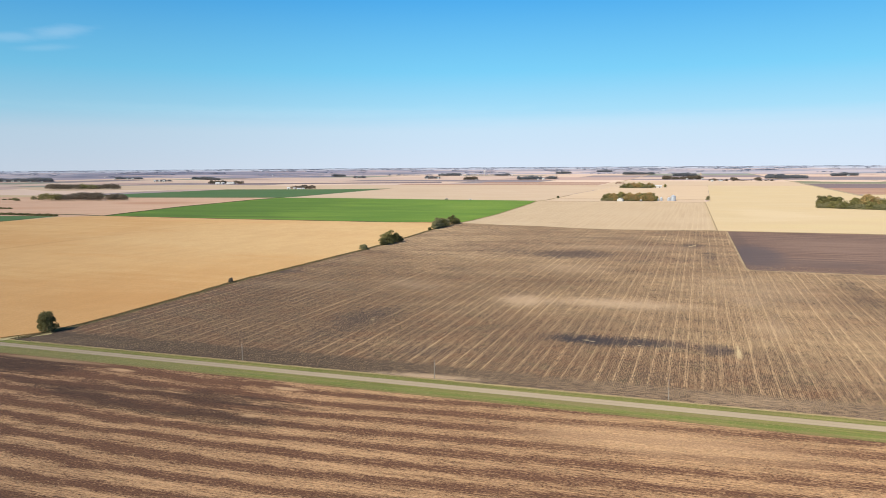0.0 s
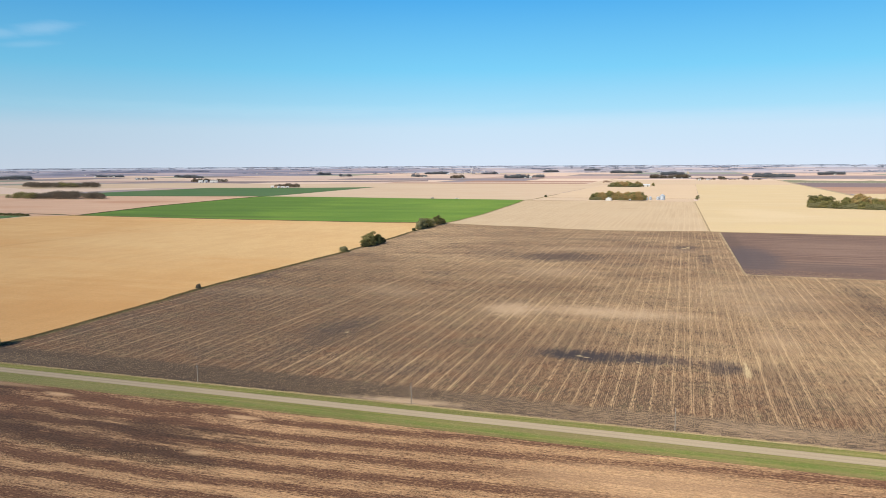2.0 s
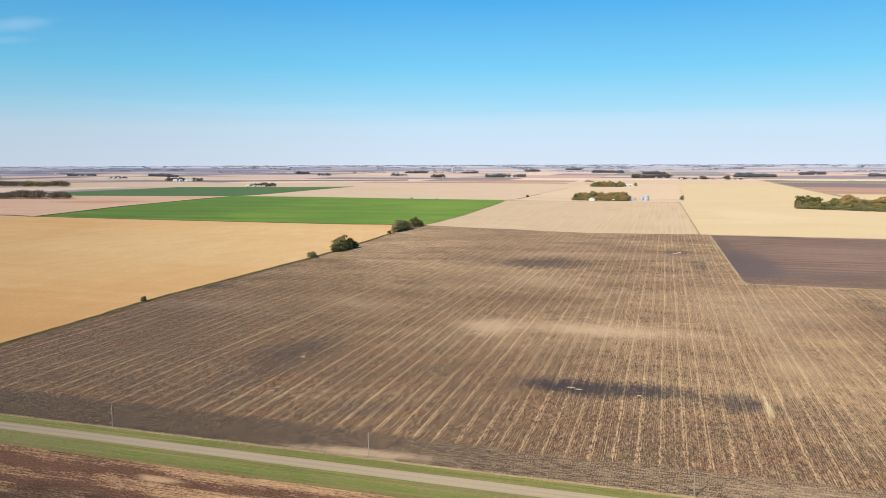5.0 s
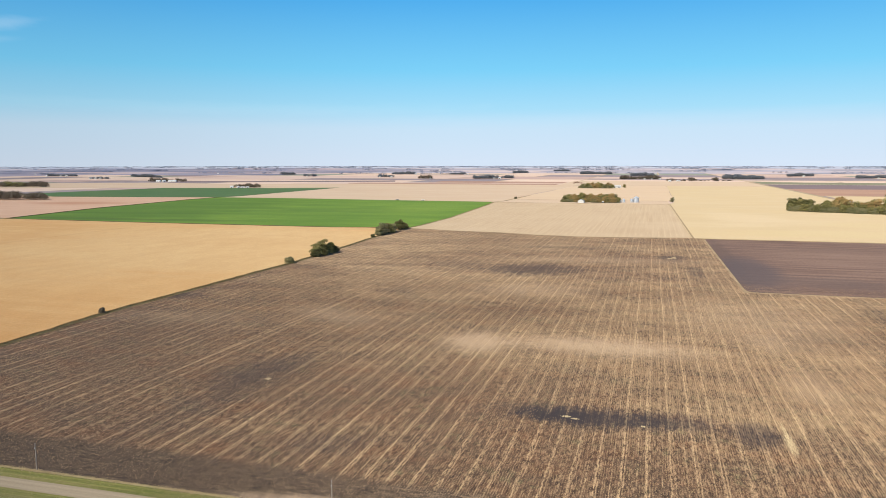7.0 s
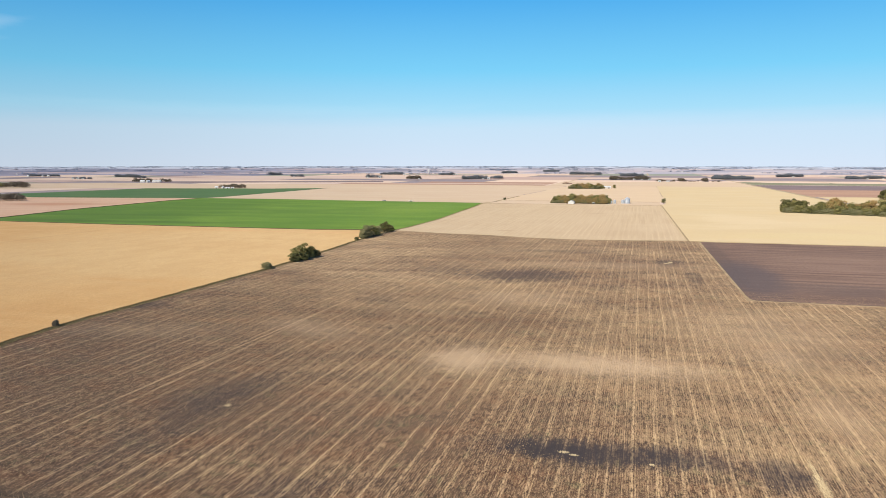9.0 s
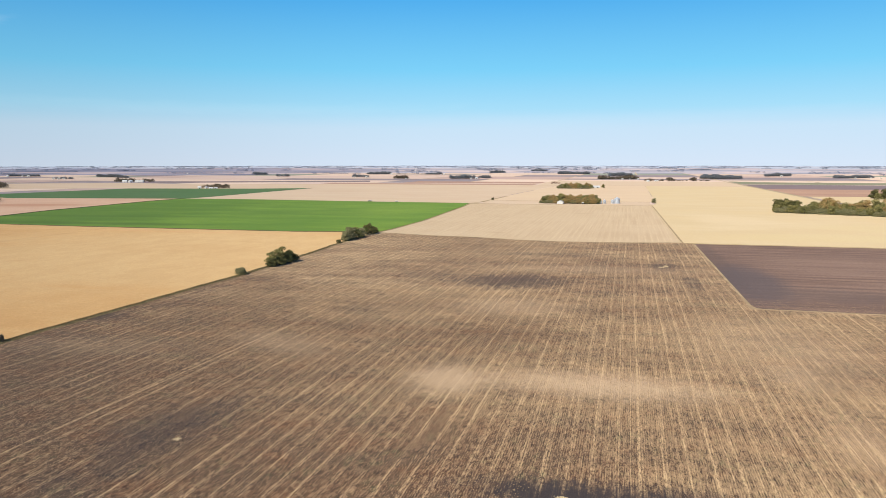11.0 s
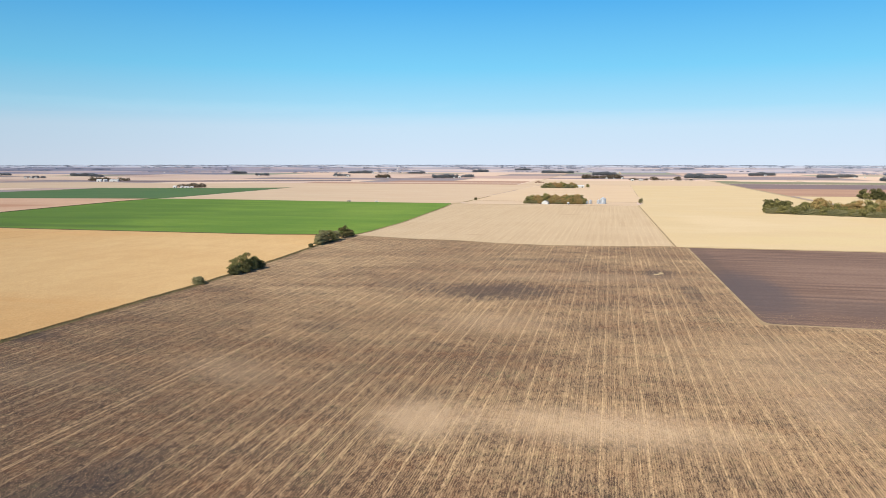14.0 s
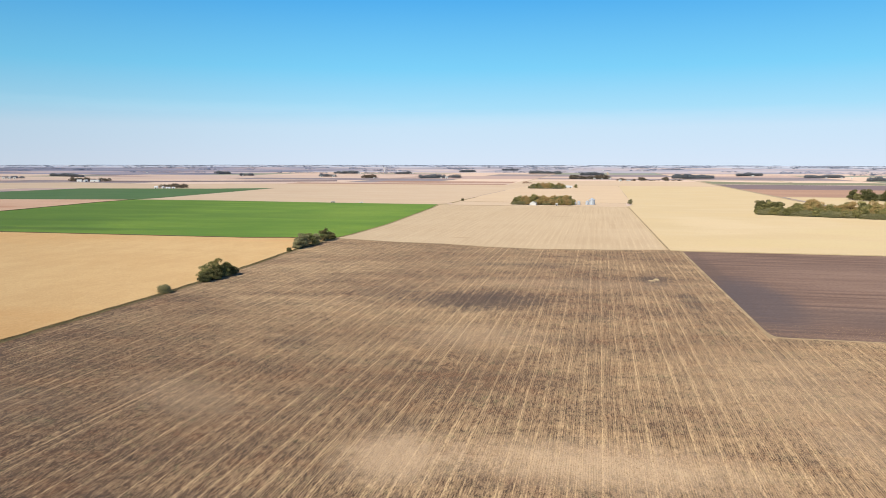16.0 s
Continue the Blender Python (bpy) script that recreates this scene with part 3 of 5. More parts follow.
def farmland(name, *tones):
    """Far fields: each takes one of the tones."""
    g = Graph(name)
    r = g.n.new("ShaderNodeValToRGB")
    for k, c in enumerate(tones):
        e = r.color_ramp.elements[k] if k < 2 else r.color_ramp.elements.new(0.99)
        e.position, e.color = k / len(tones), (*c, 1)
    r.color_ramp.interpolation = "CONSTANT"
    g.l.new(g.n.new("ShaderNodeNewGeometry").outputs["Random Per Island"], r.inputs[0])
    return g.done(g.mix(g.span(g.noise((0.01, 0.03, 1), 3), 0.4, 0.8, 0.0, 0.3), r.outputs[0], tones[0]))


# tones leaned to greyed lavender, a first trace of haze in the colour
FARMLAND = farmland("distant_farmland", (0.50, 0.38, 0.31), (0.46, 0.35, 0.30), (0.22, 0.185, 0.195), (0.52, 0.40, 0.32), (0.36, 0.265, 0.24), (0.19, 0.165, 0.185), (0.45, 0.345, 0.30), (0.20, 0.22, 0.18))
# past 6.5 km the air's blue haze is painted into the field colours
HAZED_HORIZON_LAND = farmland("hazed_horizon_farmland", (0.381, 0.332, 0.351), (0.258, 0.247, 0.288), (0.443, 0.366, 0.360), (0.309, 0.294, 0.342), (0.216, 0.218, 0.266), (0.371, 0.328, 0.351), (0.319, 0.309, 0.360))
HAZED_DARK_LAND = farmland("hazed_dark_farmland", (0.258, 0.233, 0.279), (0.165, 0.171, 0.225), (0.350, 0.280, 0.288), (0.196, 0.195, 0.252), (0.144, 0.152, 0.211), (0.381, 0.314, 0.324), (0.227, 0.223, 0.288))
HAZED_SKYLINE_LAND = farmland("hazed_skyline_farmland", (0.375, 0.395, 0.460), (0.305, 0.340, 0.422), (0.415, 0.415, 0.462), (0.340, 0.367, 0.451), (0.28, 0.312, 0.402), (0.395, 0.405, 0.470))

# ---- the lie of the land ----
MID = Vector((331.0, -150.0))
EARTH = 7.4e6


def distance_shown(r):
    """Past 4 km the plain is drawn together: r metres out stands the land that lies this far off."""
    return r if r < 4000 else 4000 * 8.75 ** ((r - 4000) / 800)


def land(x, y):
    """The height of the ground."""
    r = math.hypot(x - MID.x, y - MID.y)
    d = distance_shown(r)
    return -r * r / 2 / EARTH if r < 4000 else 94 - r * (94 / d + d / 2 / EARTH)


def part(name, bm, material, parent=None, label="", smooth=False):
    """Links a bmesh as one mesh object, under a thing or part if given."""
    me = bpy.data.meshes.new(name)
    bm.to_mesh(me)
    bm.free()
    for m in (material if isinstance(material, (list, tuple)) else [material]):
        me.materials.append(m)
    if smooth:
        me.polygons.foreach_set("use_smooth", [True] * len(me.polygons))
    ob = new(name, me)
    ob.parent = parent
    if label:
        ob["label"] = label
    return ob


def mesh_part(name, verts, faces, material, parent=None):
    me = bpy.data.meshes.new(name)
    me.from_pydata(verts, [], faces)
    me.materials.append(material)
    ob = new(name, me)
    ob.parent = parent
    return ob


def thing(name, label, category, x, y, turn=0.0, group="", z=None):
    ob = new(name)
    ob.empty_display_size = 0.5
    ob.matrix_world = pose(x, y, land(x, y) if z is None else z, 0, 0, turn)
    return tagged(ob, label, category, group)


# the ground: one round sheet out to the horizon
gv, gf = [(MID.x, MID.y, -0.25)], []
RINGS = [60, 150, 300, 500, 800, 1200, 1600, 2000, 2500, 3000, 3400, 3700, 3900] + [4000 + 25 * k for k in range(33)]
SPOKES = 180
for r in RINGS:
    for k in range(SPOKES):
        a = 2 * math.pi * k / SPOKES
        x, y = MID.x + r * math.cos(a), MID.y + r * math.sin(a)
        gv.append((x, y, land(x, y) - (0.25 if r < 3990 else 0.6)))
for k in range(SPOKES):
    gf.append((0, 1 + k, 1 + (k + 1) % SPOKES))
for j in range(len(RINGS) - 1):
    for k in range(SPOKES):
        a, b = 1 + j * SPOKES + k, 1 + j * SPOKES + (k + 1) % SPOKES
        gf.append((a, a + SPOKES, b + SPOKES, b))
tagged(mesh_part("ground", gv, gf, LAND), "flat open farmland running out to the horizon", "ground", kind="structure")


def field(name, outline, material, label, top=0.0, cells=1, category="field"):
    """A piece of land with its own crop or soil, a sheet with edges down to the ground."""
    bm = bmesh.new()
    up = [bm.verts.new((x, y, land(x, y) + top)) for x, y in outline]
    low = [bm.verts.new((x, y, land(x, y) - 0.4)) for x, y in outline]
    n = len(outline)
    bm.faces.new(up)
    for k in range(n):
        bm.faces.new((up[k], low[k], low[(k + 1) % n], up[(k + 1) % n]))
    bmesh.ops.recalc_face_normals(bm, faces=bm.faces)
    bmesh.ops.triangulate(bm, faces=bm.faces, ngon_method="EAR_CLIP")
    return tagged(part(name, bm, material), label, category, kind="structure")


def box_field(name, x0, x1, y0, y1, material, label, top=0.0):
    return field(name, [(x0, y0), (x1, y0), (x1, y1), (x0, y1)], material, label, top)


# the western edge of the stubble, along the tree line
EDGE = [(9, 9.5), (16, 52), (14, 130), (8, 215), (9, 290), (10, 380), (11, 460), (6, 600), (-3, 745), (-2, 842)]


def smooth(points, step, wobble, seed):
    """A line through the points in even bends, with small uneven wiggles."""
    rng = random.Random(seed)
    out = []
    for k in range(len(points) - 1):
        a, b, c, d = [Vector(points[min(max(j, 0), len(points) - 1)]) for j in (k - 1, k, k + 1, k + 2)]
        n = max(2, int((c - b).length / step))
        for j in range(n):
            t = j / n
            q = 0.5 * (2 * b + (c - a) * t + (2 * a - 5 * b + 4 * c - d) * t * t + (3 * b - a - 3 * c + d) * t ** 3)
            out.append((q.x + (rng.gauss(0, wobble) if k + j else 0.0), q.y))
    return out + [tuple(points[-1])]


EDGE = smooth(EDGE, 9.0, 0.35, 4)
EDGE_FAR = [(3, 892), (5, 1047), (-8, 1300), (-17, 1459), (-26, 1560)]
MIDDLE = [(40, 830), (79, 818), (139, 811), (190, 792), (250, 783), (320, 790), (383, 803)]
field("stubble_field", EDGE + MIDDLE + [(396, 797), (401, 403), (790, 397), (790, 9.5)], STUBBLE, "brown harvested maize field with pale stubble rows running north", 0.0)
field("weedy_bank", [(x - 3.6, y) for x, y in EDGE] + [(x - 4, y) for x, y in EDGE_FAR] + [(x, y) for x, y in reversed(EDGE_FAR)] + [(x, y) for x, y in reversed(EDGE)], WEEDS, "narrow weedy bank between ripe beans and stubble", 0.15)
field("bean_field", [(x - 3.6 + 0.5 * math.sin(y * 0.31) * math.sin(y * 0.083), y) for x, y in EDGE[2:-1]] + [(-7, 838), (-60, 831), (-113, 820), (-450, 820), (-717, 831), (-775, 790), (-781, 667), (-790, 9.5), (-1, 9.5)], GOLD, "golden field of ripe soybeans ready to harvest", 0.75)
field("ploughed_field", [(408, 405.3), (790, 400), (790, 794), (398.3, 794), (402.6, 420), (403.4, 412), (405, 407.3)], PLOUGHED, "dark ploughed field with faint furrows running east", 0.02)
field("field_margin", [(396, 797), (401, 403), (790, 397), (790, 400), (408, 405.3), (405, 407.3), (403.4, 412), (402.6, 420), (398.3, 794), (790, 794), (790, 797)], MARGIN, "pale dry grass margin round the ploughed field", 0.05)
field("tan_field", [(-2, 846)] + EDGE_FAR + [(369, 1566)] + [(x, y + 4) for x, y in reversed(MIDDLE)], TAN, "tan harvested field with faint rows running north", 0.02)
field("field_margin", [(-2, 842)] + MIDDLE + [(x, y + 4) for x, y in reversed(MIDDLE)] + [(-2, 846)], MARGIN, "pale weedy strip between brown and tan stubble", 0.1)
field("yellow_field", [(386, 800), (774, 800), (774, 1880), (773, 2950), (388, 2960), (386, 1690), (374, 1566)], YELLOW, "pale yellow field of ripe beans", 0.35)
field("green_field", [(-717, 835), (-450, 824), (-113, 824), (-60, 835), (-7, 842), (-2, 892), (1, 1047), (-13, 1300), (-22, 1459), (-34, 1578), (-285, 1590), (-581, 1618), (-800, 1614), (-805, 1480), (-788, 1285), (-777, 1129)], GREEN, "bright green field of young cover crop", 0.25)
field("dark_green_field", [(-1281, 1540), (-800, 1614), (-790, 1700), (-807, 2434), (-979, 2331), (-1437, 2241), (-1520, 1650)], GREEN_DARK, "dark green crop field", 0.25)
field("dark_green_field", [(-789, 660), (-810, 815), (-1300, 690), (-1300, 480), (-800, 540)], GREEN_DARK, "dark green crop field beside a hedge", 0.25)
field("pink_field", [(-722, 835), (-782, 1129), (-793, 1285), (-810, 1480), (-805, 1612), (-1281, 1536), (-1800, 1480), (-1800, 800), (-1300, 700), (-815, 820), (-775, 796)], PINK, "pinkish tan stubble field", 0.02)
field("beige_field", [(-800, 1624), (-581, 1624), (-285, 1593), (-34, 1582), (-16, 1640), (-14, 1960), (40, 2960), (-1000, 2960), (-800, 2440), (-786, 1700)], BEIGE, "beige stubble field with faint tracks", 0.03)
field("straw_field", [(-10, 1716), (385, 1716), (387, 2960), (44, 2960), (-10, 1965)], STRAWY, "straw-coloured stubble field beyond the farmstead", 0.05)
field("road", [(-34, 1578.4), (-34, 1581.8), (-285, 1592.8), (-581, 1623.6), (-800, 1623.4), (-800, 1618.4), (-581, 1618.6), (-285, 1590.4)], GRAVEL, "gravel road beyond the green field", 0.2)
box_field("farmyard_field", -10, 372, 1570, 1716, BEIGE, "beige mown land round the farmstead", 0.03)
field("field_margin", [(384.8, 806), (386.4, 800), (374.4, 1566), (373.0, 1566)], MARGIN, "dry grass strip between tan stubble and yellow beans", 0.45)
field("field_margin", [(-8, 1715), (373, 1714), (373, 1717), (-8, 1718)], WEEDS, "thin weedy strip behind the farmstead", 0.2)
field("farm_track", [(-26, 1561), (372, 1566), (372, 1569), (-26, 1565)], WEEDS, "thin weedy track along the field edge", 0.12)
field("weedy_bank", [(-20, 1640), (-12, 1640), (-2, 1960), (-8, 1960)], WEEDS, "thin weedy field boundary", 0.12)
field("weedy_bank", [(-717, 835.2), (-777, 1129), (-788, 1285), (-805, 1480), (-800, 1614), (-804.5, 1612), (-809.5, 1480), (-792.5, 1285), (-781.5, 1129), (-721.5, 835.2)], TALL_WEEDS, "thin weedy ditch between green crop and pink stubble", 0.9)
field("weedy_bank", [(-717, 831.5), (-450, 820.5), (-113, 820.5), (-60, 831.5), (-7, 838.5), (-7, 841.5), (-60, 834.5), (-113, 823.5), (-450, 823.5), (-717, 834.5)], TALL_WEEDS, "thin dark strip between ripe beans and green crop", 1.3)
field("farm_track", [(-722, 833), (-728, 846), (-790, 862), (-860, 862), (-860, 850), (-790, 846), (-740, 838)], TALL_WEEDS, "dark weedy track at a field corner", 0.2)
box_field("strip_field", -900, 1000, -800, -14, STRIPS, "brown strip-tilled stubble field with bands running east", 0.0)
box_field("road", -900, 1000, -2.9, 3.1, GRAVEL, "straight pale gravel road", 0.12)
box_field("verge", -900, 1000, -14, -2.9, GRASS, "green grass verge beside the gravel road", 0.04)
box_field("verge", -900, 1000, 3.1, 8.5, GRASS, "green grass verge beside the gravel road", 0.04)
box_field("verge_edge", -900, 1000, 8.5, 9.5, DRY, "pale strip of dry grass along the field", 0.1)
field("field_entrance", [(-8, 3.1), (2, 3.1), (17, 26), (12, 34), (8, 24)], DRY, "pale worn field entrance beside the road", 0.14)
# strips further out
for name, outline, mat, label in (
        ("red_field", [(792, 2120), (1500, 2170), (1500, 2700), (792, 2705)], BROWN, "reddish brown soil strip"),
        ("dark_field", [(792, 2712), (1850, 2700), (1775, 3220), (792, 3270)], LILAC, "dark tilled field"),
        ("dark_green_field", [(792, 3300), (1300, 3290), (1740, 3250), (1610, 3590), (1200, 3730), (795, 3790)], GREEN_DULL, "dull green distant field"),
        ("road", [(776, 1880), (783, 1880), (783, 2500), (783, 3150), (783, 3780), (776, 3780), (776, 3150), (776, 2500)], GRAVEL, "pale gravel road running north"),
        ("verge", [(784, 1880), (790, 1880), (790, 2500), (790, 3150), (790, 3780), (784, 3780), (784, 3150), (784, 2500)], MARGIN, "dry grass verge beside the far gravel road"),
        ("yellow_field", [(800, 800), (1400, 800), (1500, 2164), (800, 2114)], YELLOW, "pale yellow field of ripe beans"),
        ("brown_field", [(-1000, 2965), (-60, 2965), (-60, 3120), (-1000, 3120)], BROWN, "thin brown soil strip"),
        ("brown_field", [(-60, 3230), (-700, 3230), (-700, 3500), (-60, 3480)], BROWN, "reddish brown soil strip"),
        ("beige_field", [(-50, 2965), (772, 2965), (772, 3700), (-50, 3700)], BEIGE, "beige stubble field"),
        ("beige_field", [(-1500, 2260), (-1440, 2246), (-982, 2334), (-801, 2441), (-1001, 2960), (-2200, 2500), (-2100, 2000)], BEIGE, "beige stubble field"),
        ("beige_field", [(-2650, 2300), (-2104, 2000), (-2204, 2502), (-1500, 2772), (-1930, 2890), (-2350, 2690)], BEIGE, "beige stubble field"),
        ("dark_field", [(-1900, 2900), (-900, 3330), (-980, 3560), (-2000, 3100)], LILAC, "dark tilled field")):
    field(name, outline, mat, label, 0.06 if mat is not GRAVEL else 0.2)

# the plain past 3 km and out to the horizon: fields on a square grid of half miles, then miles


def squeeze(x, y):
    """Where a place on the true plain stands once the land past 4 km is drawn together."""
    d = math.hypot(x - MID.x, y - MID.y)
    k = 1.0 if d < 4000 else (4000 + 800 * math.log(d / 4000) / math.log(8.75)) / d
    return MID.x + (x - MID.x) * k, MID.y + (y - MID.y) * k


rng = random.Random(5)
sheets = {"distant_fields": ([], []), "horizon_fields": ([], []), "dark_horizon_fields": ([], []), "skyline_fields": ([], [])}
HALF = 804.6
for i in range(-44, 40):
    for j in range(2, 43):
        x0, y0, size = 779 + HALF * i, HALF * j, HALF
        d = math.hypot(779 + HALF * (2 * (i // 2) + 1) - MID.x, HALF * (2 * (j // 2) + 1) - MID.y)
        if d > 9000:
            if i % 2 or j % 2:
                continue
            size = 2 * HALF
        a = math.degrees(math.atan2(y0 + size / 2 - MID.y, x0 + size / 2 - MID.x))
        if not (2300 < d < 33500 and 28 < a < 170):
            continue
        nx, ny = rng.choice(((1, 1), (1, 2), (2, 1), (1, 2), (1, 3), (2, 2)))
        for p in range(nx):
            for q in range(ny):
                fx0, fx1 = x0 + size * p / nx + 5, x0 + size * (p + 1) / nx - 5
                fy0, fy1 = y0 + size * q / ny + 5, y0 + size * (q + 1) / ny - 5
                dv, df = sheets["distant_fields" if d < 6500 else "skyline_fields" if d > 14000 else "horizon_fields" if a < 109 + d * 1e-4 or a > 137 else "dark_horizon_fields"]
                base, n = len(dv), 4
                for u in range(n + 1):
                    for v in range(n + 1):
                        x, y = squeeze(fx0 + (fx1 - fx0) * u / n, fy0 + (fy1 - fy0) * v / n)
                        dv.append((x, y, land(x, y) + (-0.12 if math.hypot(x - MID.x, y - MID.y) < 3990 else 0.0)))
                for u in range(n):
                    for v in range(n):
                        b = base + u * (n + 1) + v
                        df.append((b, b + n + 1, b + n + 2, b + 1))
for name, mat, label in (("distant_fields", FARMLAND, "patchwork of distant tan and brown fields"), ("horizon_fields", HAZED_HORIZON_LAND, "patchwork of fields along the horizon, tinted blue with haze"), ("dark_horizon_fields", HAZED_DARK_LAND, "dark fields and woods along the horizon, tinted blue with haze"), ("skyline_fields", HAZED_SKYLINE_LAND, "fields at the skyline, tinted pale blue with haze")):
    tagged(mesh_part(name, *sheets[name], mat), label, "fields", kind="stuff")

# ---- trees ----


def cards(centre, radii, count, size, rng, out, hollow=0.55, flat=0.0):
    """Leaf clumps: small bent quads over and within an ellipsoid, added to (verts, faces)."""
    v, f = out
    for _ in range(count):
        d = Vector((rng.gauss(0, 1), rng.gauss(0, 1), rng.gauss(0, 1))).normalized()
        if d.z < -0.55:
            d.z *= -0.6
        k = rng.uniform(hollow, 1.0) ** 0.6 * rng.uniform(0.86, 1.12)
        c = Vector(centre) + Vector((d.x * radii[0], d.y * radii[1], d.z * radii[2])) * k
        n = (d + Vector((rng.gauss(0, 0.6), rng.gauss(0, 0.6), rng.gauss(0.15, 0.6)))).normalized()
        a = n.orthogonal().normalized()
        a.rotate(Matrix.Rotation(rng.uniform(0, 6.28), 3, n))
        b = n.cross(a)
        s = size * rng.uniform(0.6, 1.3)
        t = s * rng.uniform(0.6, 1.0)
        i = len(v)
        v += [c - a * s, c + b * t * 0.5 - a * s * 0.1 - n * s * 0.1, c + a * s - n * s * 0.3, c - b * t * 0.5 + a * s * 0.1]
        f.append((i, i + 1, i + 2, i + 3))


def limb(bm, p, q, r0, r1, sides=6):
    p, q = Vector(p), Vector(q)
    w = (q - p).normalized()
    a = w.orthogonal().normalized()
    b = w.cross(a)
    rings = []
    for c, r in ((p, r0), ((p + q) / 2 + a * r0 * 0.3, (r0 + r1) / 2), (q, r1)):
        rings.append([bm.verts.new(c + (a * math.cos(k * 2 * math.pi / sides) + b * math.sin(k * 2 * math.pi / sides)) * r) for k in range(sides)])
    for lo, hi in zip(rings, rings[1:]):
        for k in range(sides):
            bm.faces.new((lo[k], lo[(k + 1) % sides], hi[(k + 1) % sides], hi[k]))
    bm.faces.new(rings[-1])


def make_tree(name, label, x, y, h, w, leaf, seed, count=900, size=0.6, lobes=7, bare=0.16, group="", category="tree", z=None):
    """A broadleaf tree: tapered trunk with limbs, and a crown of leaf clumps in uneven lobes."""
    rng = random.Random(seed)
    t = thing(name, label, category, x, y, rng.uniform(0, 360), group, z)
    bm = bmesh.new()
    limb(bm, (0, 0, -0.3), (rng.uniform(-0.2, 0.2), rng.uniform(-0.2, 0.2), h * 0.5), 0.03 * h, 0.014 * h, 8)
    out = ([], [])
    for k in range(lobes):
        a = 6.28 * k / lobes + rng.uniform(-0.4, 0.4)
        up = ((k * 5) % lobes) / lobes
        d = w * 0.5 * (0.68 - 0.40 * up) * rng.uniform(0.7, 1.2)
        rad = w * rng.uniform(0.17, 0.27)
        tall = h * rng.uniform(0.13, 0.21)
        c = (d * math.cos(a), d * math.sin(a), h * bare + tall * 0.8 + up * (h * (1 - bare) - tall * 1.9))
        limb(bm, (0, 0, h * rng.uniform(0.12, 0.4)), c, 0.011 * h, 0.004 * h, 5)
        cards(c, (rad, rad, tall), count // lobes, size, rng, out)
    cards((0, 0, h * (bare + (1 - bare) * 0.40)), (w * 0.27, w * 0.27, h * (1 - bare) * 0.36), count // 4, size, rng, out, 0.7)
    cards((0, 0, h * 0.17), (w * 0.38, w * 0.38, h * 0.18), count // 5, size, rng, out, 0.7)
    part("trunk", bm, BARK, t)
    mesh_part("crown", out[0], out[1], leaf, t)
    return t


def make_bush(name, label, x, y, h, w, leaf, seed, count=400, size=0.45, group=""):
    """A shrub: stems from the ground and leaf clumps down to it."""
    rng = random.Random(seed)
    t = thing(name, label, "bush", x, y, rng.uniform(0, 360), group)
    bm = bmesh.new()
    out = ([], [])
    for k in range(5):
        a = 6.28 * k / 5 + rng.uniform(-0.4, 0.4)
        d = w * rng.uniform(0.05, 0.3)
        tall = h * rng.uniform(0.28, 0.42)
        c = (d * math.cos(a), d * math.sin(a), tall + rng.uniform(0, 1) * max(0.1, h - 2 * tall))
        limb(bm, (d * 0.2 * math.cos(a), d * 0.2 * math.sin(a), -0.2), c, 0.02 * h, 0.008 * h, 5)
        cards(c, (w * 0.27, w * 0.27, tall), count // 5, size, rng, out)
    cards((0, 0, h * 0.42), (w * 0.4, w * 0.4, h * 0.42), count // 2, size, rng, out, 0.6)
    cards((0, 0, h * 0.16), (w * 0.46, w * 0.46, h * 0.22), count // 2, size, rng, out, 0.6)
    part("stems", bm, BARK, t)
    mesh_part("foliage", out[0], out[1], leaf, t)
    return t


# the tree line on the bank
make_tree("tree", "round dark green tree beside the gravel road", 10.5, 29.5, 13.6, 12.0, LEAF_DARK, 11, 3600, 0.5, 13, 0.06)
make_bush("bush", "small brownish green bush on the field bank", 4, 215, 4.4, 4.8, LEAF_DUSK, 12, 600, 0.36)
make_bush("bush", "low olive green bush on the field bank", 8.5, 458, 7.0, 11.5, LEAF_GREY, 13, 1500, 0.42)
for k, (x, y, h, w, leaf) in enumerate(((11, 508, 9, 11, LEAF_DARK), (8, 516, 14.0, 14, LEAF), (9, 529, 17.5, 15, LEAF), (14, 522, 9.5, 11, LEAF_DARK), (13, 537, 13.5, 13, LEAF), (14, 547, 9.5, 12, LEAF_DARK))):
    make_tree("tree", "olive green tree in a clump on the field bank", x, y, h, w, leaf, 20 + k, 3000, 0.5, 11, 0.03, "tree line")
make_bush("bush", "small dark green bush on the field bank", -4.5, 707, 4.5, 6.5, LEAF_DARK, 31, 400, 0.5)
for k, (x, y, h, w, leaf) in enumerate(((-5, 730, 11, 12, LEAF_GREY), (-6, 739, 15.5, 15, LEAF_GREY), (-7, 750, 17, 18, LEAF_GREY), (-5, 765, 16, 18, LEAF), (-5, 782, 13, 15, LEAF_GREY), (-6, 812, 17, 16, LEAF_DARK), (-4, 830, 11, 13, LEAF_DARK))):
    make_tree("tree", "olive green tree in a clump on the field bank" if leaf is not LEAF_DARK else "dark green tree at the end of the tree line", x, y, h, w, leaf, 40 + k, 2600, 0.58, 9, 0.03, "tree line")
make_tree("tree", "lone olive tree at a field corner", 380, 1663, 14, 12.5, LEAF_GREY, 51, 1000, 0.7, 9, 0.05)
make_bush("bush", "dark bush on a distant field boundary", -8, 1742, 6, 9, LEAF_DARK, 52, 250, 0.8)
